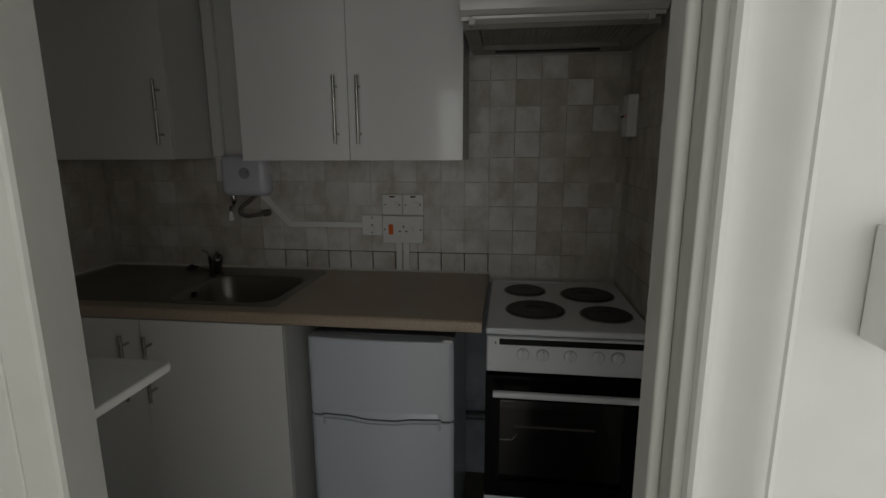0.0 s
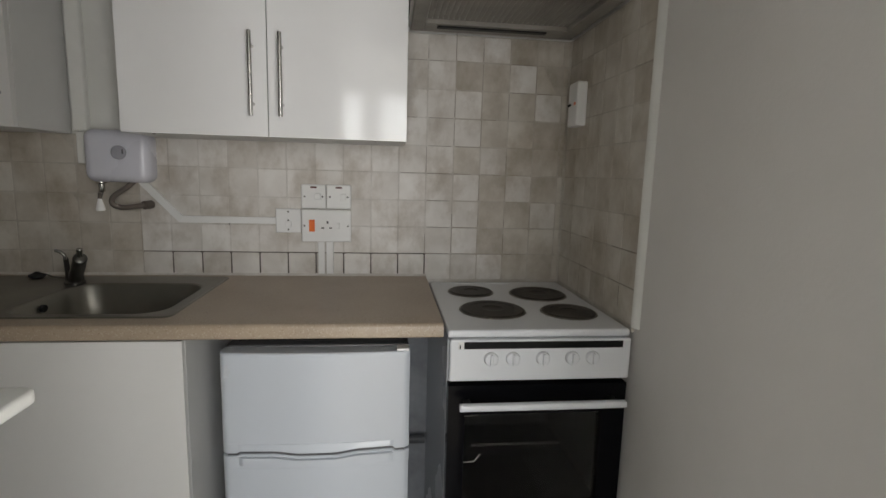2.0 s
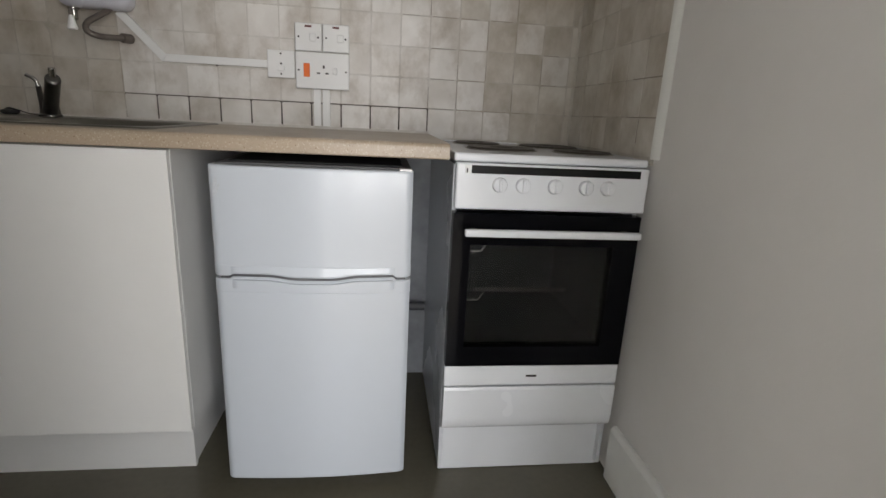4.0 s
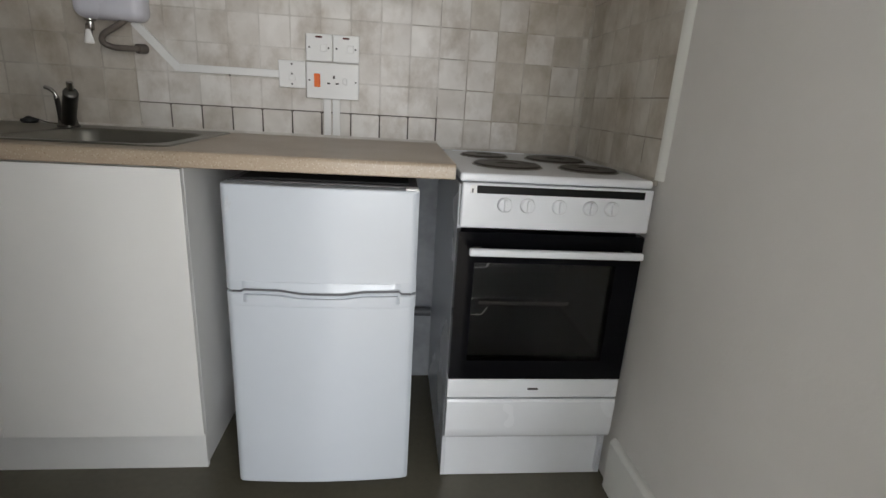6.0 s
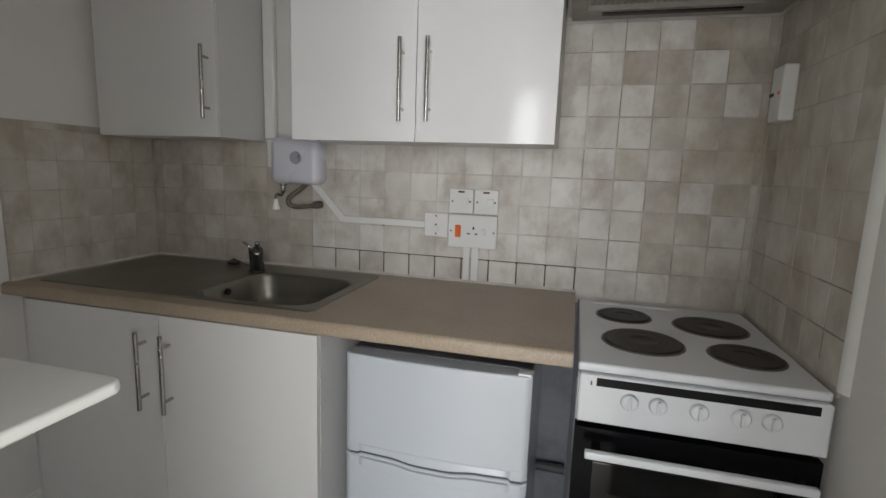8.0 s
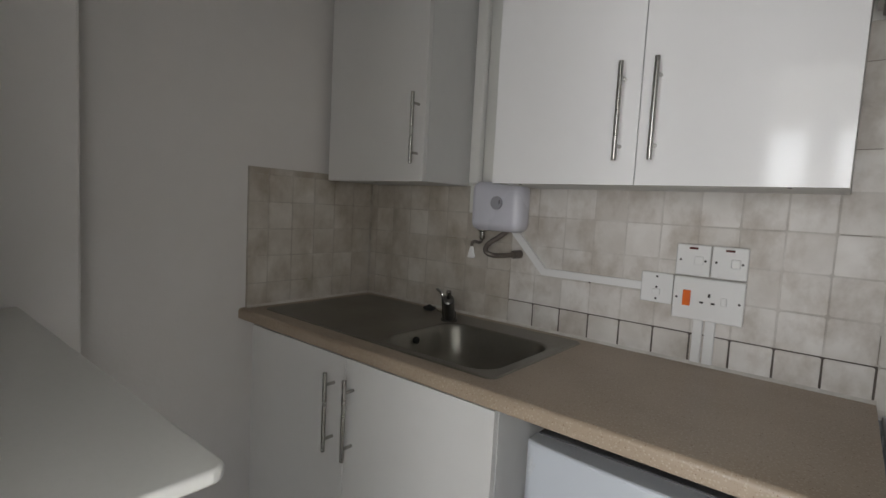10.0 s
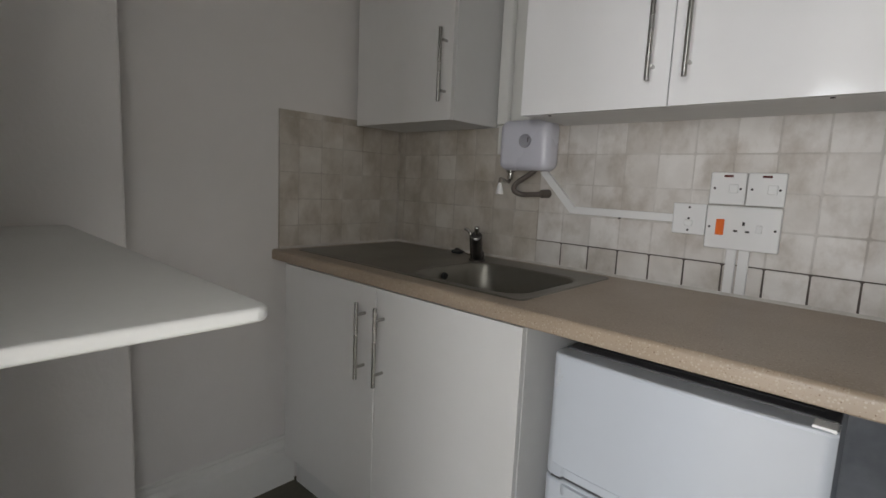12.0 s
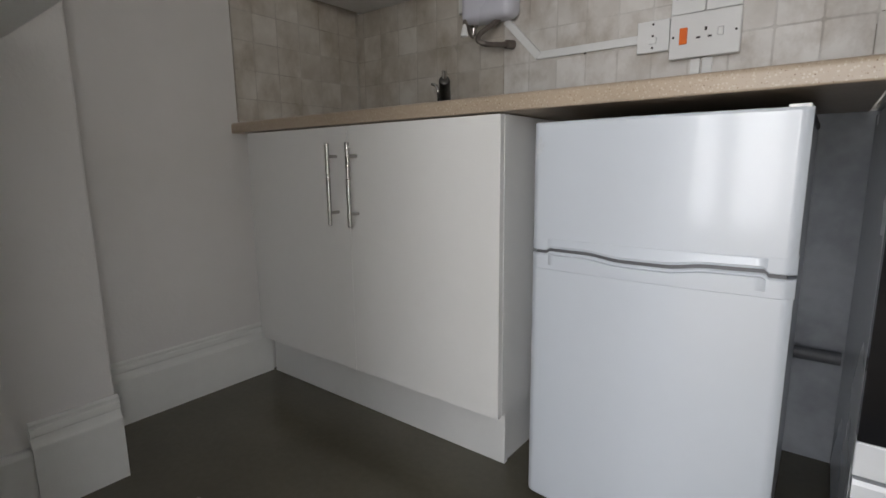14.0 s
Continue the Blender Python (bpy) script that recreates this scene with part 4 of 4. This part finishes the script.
p, y = plate("fused_switch", "white fused connection plate beside the cooker switch", -0.555, -0.4665, 1.118, 1.205, 0.020, ((-0.511, 1.194), (-0.511, 1.130), (-0.511, 1.163)))
part("fuse_cover", block(-0.522, -0.500, y - 0.003, y + 0.002, 1.140, 1.158, 0.002), "plastic", p)

wsw = thing("wall_switch", (RIGHT, -0.14, 1.6), "white plastic hood switch box on the tiled side wall", "switch")
part("box", block(RIGHT - 0.046, RIGHT - 0.0095, -0.182, -0.100, 1.520, 1.668, 0.005, 3), "plastic", wsw)
part("toggle", rod((RIGHT - 0.045, -0.125, 1.596), (RIGHT - 0.055, -0.122, 1.590), 0.004, 10), "dark", wsw)
part("red_mark", block(RIGHT - 0.0468, RIGHT - 0.0455, -0.170, -0.155, 1.590, 1.600, 0), "orange", wsw)

# ---- breakfast bar ----
BZ0, BZ1 = 1.0770, 1.0930
bar = thing("breakfast_bar", (-1.0, -1.43, BZ0), "white laminate breakfast bar shelf fixed between the pier and partition", "shelf")


def bar_top():
    bm = bmesh.new()
    pts = [(-1.481, FRONT_IN + 0.001), (-0.543, FRONT_IN + 0.001)] + [(-0.543 - 0.018 + 0.018 * math.cos(radians(q)), -1.281 - 0.018 + 0.018 * math.sin(radians(q))) for q in (0, 22, 45, 68, 90)] + [(-1.481, -1.281)]
    lo, hi = [bm.verts.new((x, y, BZ0)) for x, y in pts], [bm.verts.new((x, y, BZ1)) for x, y in pts]
    for k in range(len(pts)):
        bm.faces.new((lo[k], lo[(k + 1) % len(pts)], hi[(k + 1) % len(pts)], hi[k]))
    bm.faces.new(lo[::-1]), bm.faces.new(hi)
    bmesh.ops.recalc_face_normals(bm, faces=bm.faces[:])
    bmesh.ops.bevel(bm, geom=[e for e in bm.edges if abs(e.verts[0].co.z - e.verts[1].co.z) < 1e-6], offset=0.0045, segments=3, affect="EDGES", profile=0.5)
    return bm


part("top", bar_top(), "laminate_white", bar)
part("batten", block(-1.480, -0.60, FRONT_IN + 0.001, FRONT_IN + 0.020, BZ0 - 0.035, BZ0 - 0.0005, 0.002), "white_paint", bar)

# pipes low on the wall between fridge and cooker
pipes = thing("gas_pipe", (-0.3, 0, 0.3), "grey painted pipe along the wall behind the fridge", "pipe")
part("upper_pipe", rod((-0.62, -0.030, 0.305), (0.0, -0.030, 0.305), 0.017, 14), "pipe", pipes)
part("clip", block(-0.300, -0.280, -0.046, BACK - 0.001, 0.290, 0.320, 0.002), "pipe", pipes)

# ---- wall tiles ----
PITCH, TX0, TZ0 = 0.1005, -0.015, 0.9430
GAP, THICK = 0.0022, 0.0085
TOP_R, TOP_L = 1.8375, 1.4455
# the pale zone's ends; its colour also carries the light from the doorway
GF, GB, PALE_L, PALE_R = -0.0010, BACK - 0.001, -1.018, 0.0855
setting("grout_back", merge(block(LEFT + 0.001, PALE_L, GF, GB, 0.925, TOP_L, 0), block(PALE_R, RIGHT - 0.001, GF, GB, 0.925, TOP_R, 0)), "grout", "brownish grout between the darker wall tiles", "grout")
setting("grout_back_pale", merge(block(PALE_L, -0.098, GF, GB, 1.0445, TOP_L, 0), block(-0.098, PALE_R, GF, GB, 1.0445, TOP_R, 0), block(-0.0125, PALE_R, GF, GB, 0.925, 1.0445, 0)), "grout_pale", "grout between the pale wall tiles, lightened for the doorway's light", "grout")
setting("grout_dark", block(-1.018, -0.0125, -0.0002, BACK - 0.001, 0.925, 1.0445, 0), "dark_grout", "dark stained grout above the worktop", "grout")
setting("grout_left", block(LEFT + 0.001, LEFT + 0.0097, -0.592, -0.0005, 0.925, 1.470, 0), "grout", "pale grout between the wall tiles", "grout")
setting("grout_right", block(RIGHT - 0.0097, RIGHT - 0.001, -0.604, -0.0005, 0.925, 1.8375, 0), "grout", "pale grout between the wall tiles", "grout")
setting("trim_tile_edge", prism([(RIGHT - 0.0005, -0.605), (RIGHT - 0.0125, -0.605), (RIGHT - 0.0125, -0.612), (RIGHT - 0.0105, -0.620), (RIGHT - 0.0060, -0.626), (RIGHT - 0.0005, -0.632)], "z", 0.940, 1.852), "white_paint", "off-white painted tile edge strip beside the cooker", "trim")


setting("trim_corner_bead", prism([(RIGHT - 0.0100, -0.0012), (RIGHT - 0.0175, -0.0012), (RIGHT - 0.0150, -0.0045), (RIGHT - 0.0130, -0.0075), (RIGHT - 0.0100, -0.0095)], "z", 0.960, 1.838), "grout", "off-white sealant bead in the tiled corner", "trim")


def joint(k, n, upright, part_of=1.0):
    """A dirty stretch of joint beside the tile in column k and course n."""
    x, z = TX0 + k * PITCH, TZ0 + n * PITCH
    if upright:
        return block(x - 0.0009, x + 0.0009, -0.0013, 0.0005, z + 0.006, z + PITCH * part_of, 0)
    return block(x + 0.006, x + PITCH * part_of, -0.0012, 0.0005, z - 0.0009, z + 0.0009, 0)


grime = random.Random(5)
streaks = [joint(0, n, False, 0.9) for n in (1, 2, 3, 4, 5)] + [joint(2, 3, True), joint(1, 1, True), joint(3, 1, True, 0.5)]
for k in range(-1, 5):
    for n in range(1, 9):
        for upright in (False, True):
            if grime.random() < 0.36:
                streaks.append(joint(k, n, upright, grime.uniform(0.3, 1.0)))
setting("grout_stains_back", merge(*streaks), "stain", "dark streaks of dirt in the tile joints", "grout")
stains = [block(RIGHT - 0.0104, RIGHT - 0.0085, -u1, -u0, TZ0 + n * PITCH - 0.0013, TZ0 + n * PITCH + 0.0013, 0) for u0, u1, n in ((0.215, 0.28, 1), (0.44, 0.60, 1), (0.45, 0.60, 2), (0.22, 0.26, 2))]
setting("grout_stains_right", merge(*stains, block(RIGHT - 0.0104, RIGHT - 0.0085, -0.5138, -0.5112, 0.975, 1.035, 0)), "stain", "dark streaks of dirt in the tile joints", "grout")


def tile_mesh(w, h, seed, mat):
    """A tumbled stone tile with soft, slightly uneven corners; it lies in x and z, its face at -y."""
    rnd = random.Random(seed)
    bm = bmesh.new()
    rows = []
    for inset, y in ((0.0, 0.0), (0.0, -THICK * 0.55), (0.0014, -THICK)):
        pts = []
        for cx, cz, sx, sz in ((w, h, 1, 1), (0, h, -1, 1), (0, 0, -1, -1), (w, 0, 1, -1)):
            c = 0.003 + 0.002 * rnd.random()
            jx, jz = rnd.uniform(-0.0006, 0.0006), rnd.uniform(-0.0006, 0.0006)
            ends = [(cx - sx * (inset + jx), cz - sz * (c + inset)), (cx - sx * (c + inset), cz - sz * (inset + jz))]
            pts += ends if sx * sz > 0 else ends[::-1]
        rows.append([bm.verts.new((x, y, z)) for x, z in pts])
        rnd.seed(seed)
    for a, b in zip(rows, rows[1:]):
        for k in range(8):
            bm.faces.new((a[k], a[(k + 1) % 8], b[(k + 1) % 8], b[k]))
    bm.faces.new(rows[-1])
    bmesh.ops.recalc_face_normals(bm, faces=bm.faces[:])
    if sum(f.normal.y for f in bm.faces) > 0:
        bmesh.ops.reverse_faces(bm, faces=bm.faces[:])
    me = bpy.data.meshes.new("tile")
    bm.to_mesh(me)
    bm.free()
    me.materials.append(M[mat])
    me.polygons.foreach_set("use_smooth", [True] * len(me.polygons))
    me.set_sharp_from_angle(angle=radians(50))
    return me


SHAPES = {}


def tile(u0, u1, z0, z1, wall, matrix, k, mat="tile"):
    key = (round(u1 - u0, 3), round(z1 - z0, 3), k % 5, mat)
    if key not in SHAPES:
        SHAPES[key] = tile_mesh(u1 - u0, z1 - z0, k % 5 + 3, mat)
    ob = new("tile", SHAPES[key])
    ob.parent = wall
    ob.matrix_basis = matrix
    return ob


rnd = random.Random(11)
count = 0


def courses(top, first=TZ0):
    z = first
    while z < top - 0.02:
        yield max(z, WT_T - 0.030) + GAP / 2, min(z + PITCH, top) - GAP / 2
        z += PITCH


def lay(a, b, start, top, wall, place, first=TZ0):
    """Tiles along a wall from a to b, on a lattice through start."""
    global count
    k0 = math.floor((a - start) / PITCH)
    while start + k0 * PITCH < b - 0.008:
        u0, u1 = max(a, start + k0 * PITCH) + GAP / 2, min(b, start + (k0 + 1) * PITCH) - GAP / 2
        if u1 - u0 > 0.010:
            for z0, z1 in courses(top, first):
                count += 1
                clean = wall is wall_back and z0 < 1.0 and -1.03 < u0 < 0.05
                e = 0.0006 if clean else 0.0
                # pale tiles gather mid-wall, where the doorway's light is painted in
                paler = wall is wall_back and (-1.03 < u0 < 0.0 or 0.0 < u0 < 0.16 and (z0 < 1.22 or count % 3) or 0.16 < u0 < 0.42 and count % 4 == 1)
                tile(u0 + e, u1 - e, z0, z1 - e, wall, place(u0 + e, z0, rnd.uniform(-0.0003, 0.0003)) @ pose(0, 0, 0, rnd.uniform(-0.18, 0.18), 0, rnd.uniform(-0.18, 0.18)), count, "tile_pale" if paler else "tile")
        k0 += 1


lay(LEFT + 0.012, -0.1155, TX0, TOP_L, wall_back, lambda u, z, j: pose(u, BACK - 0.001 + j, z))
lay(-0.1155, RIGHT - 0.012, TX0, TOP_R, wall_back, lambda u, z, j: pose(u, BACK - 0.001 + j, z))
lay(-0.592, -0.010, -0.010, 1.470, wall_left, lambda u, z, j: pose(LEFT + 0.002 + j, u, z, 0, 0, 90))
lay(0.010, 0.604, 0.010, TOP_R, wall_right, lambda u, z, j: pose(RIGHT - 0.002 + j, -u, z, 0, 0, -90))
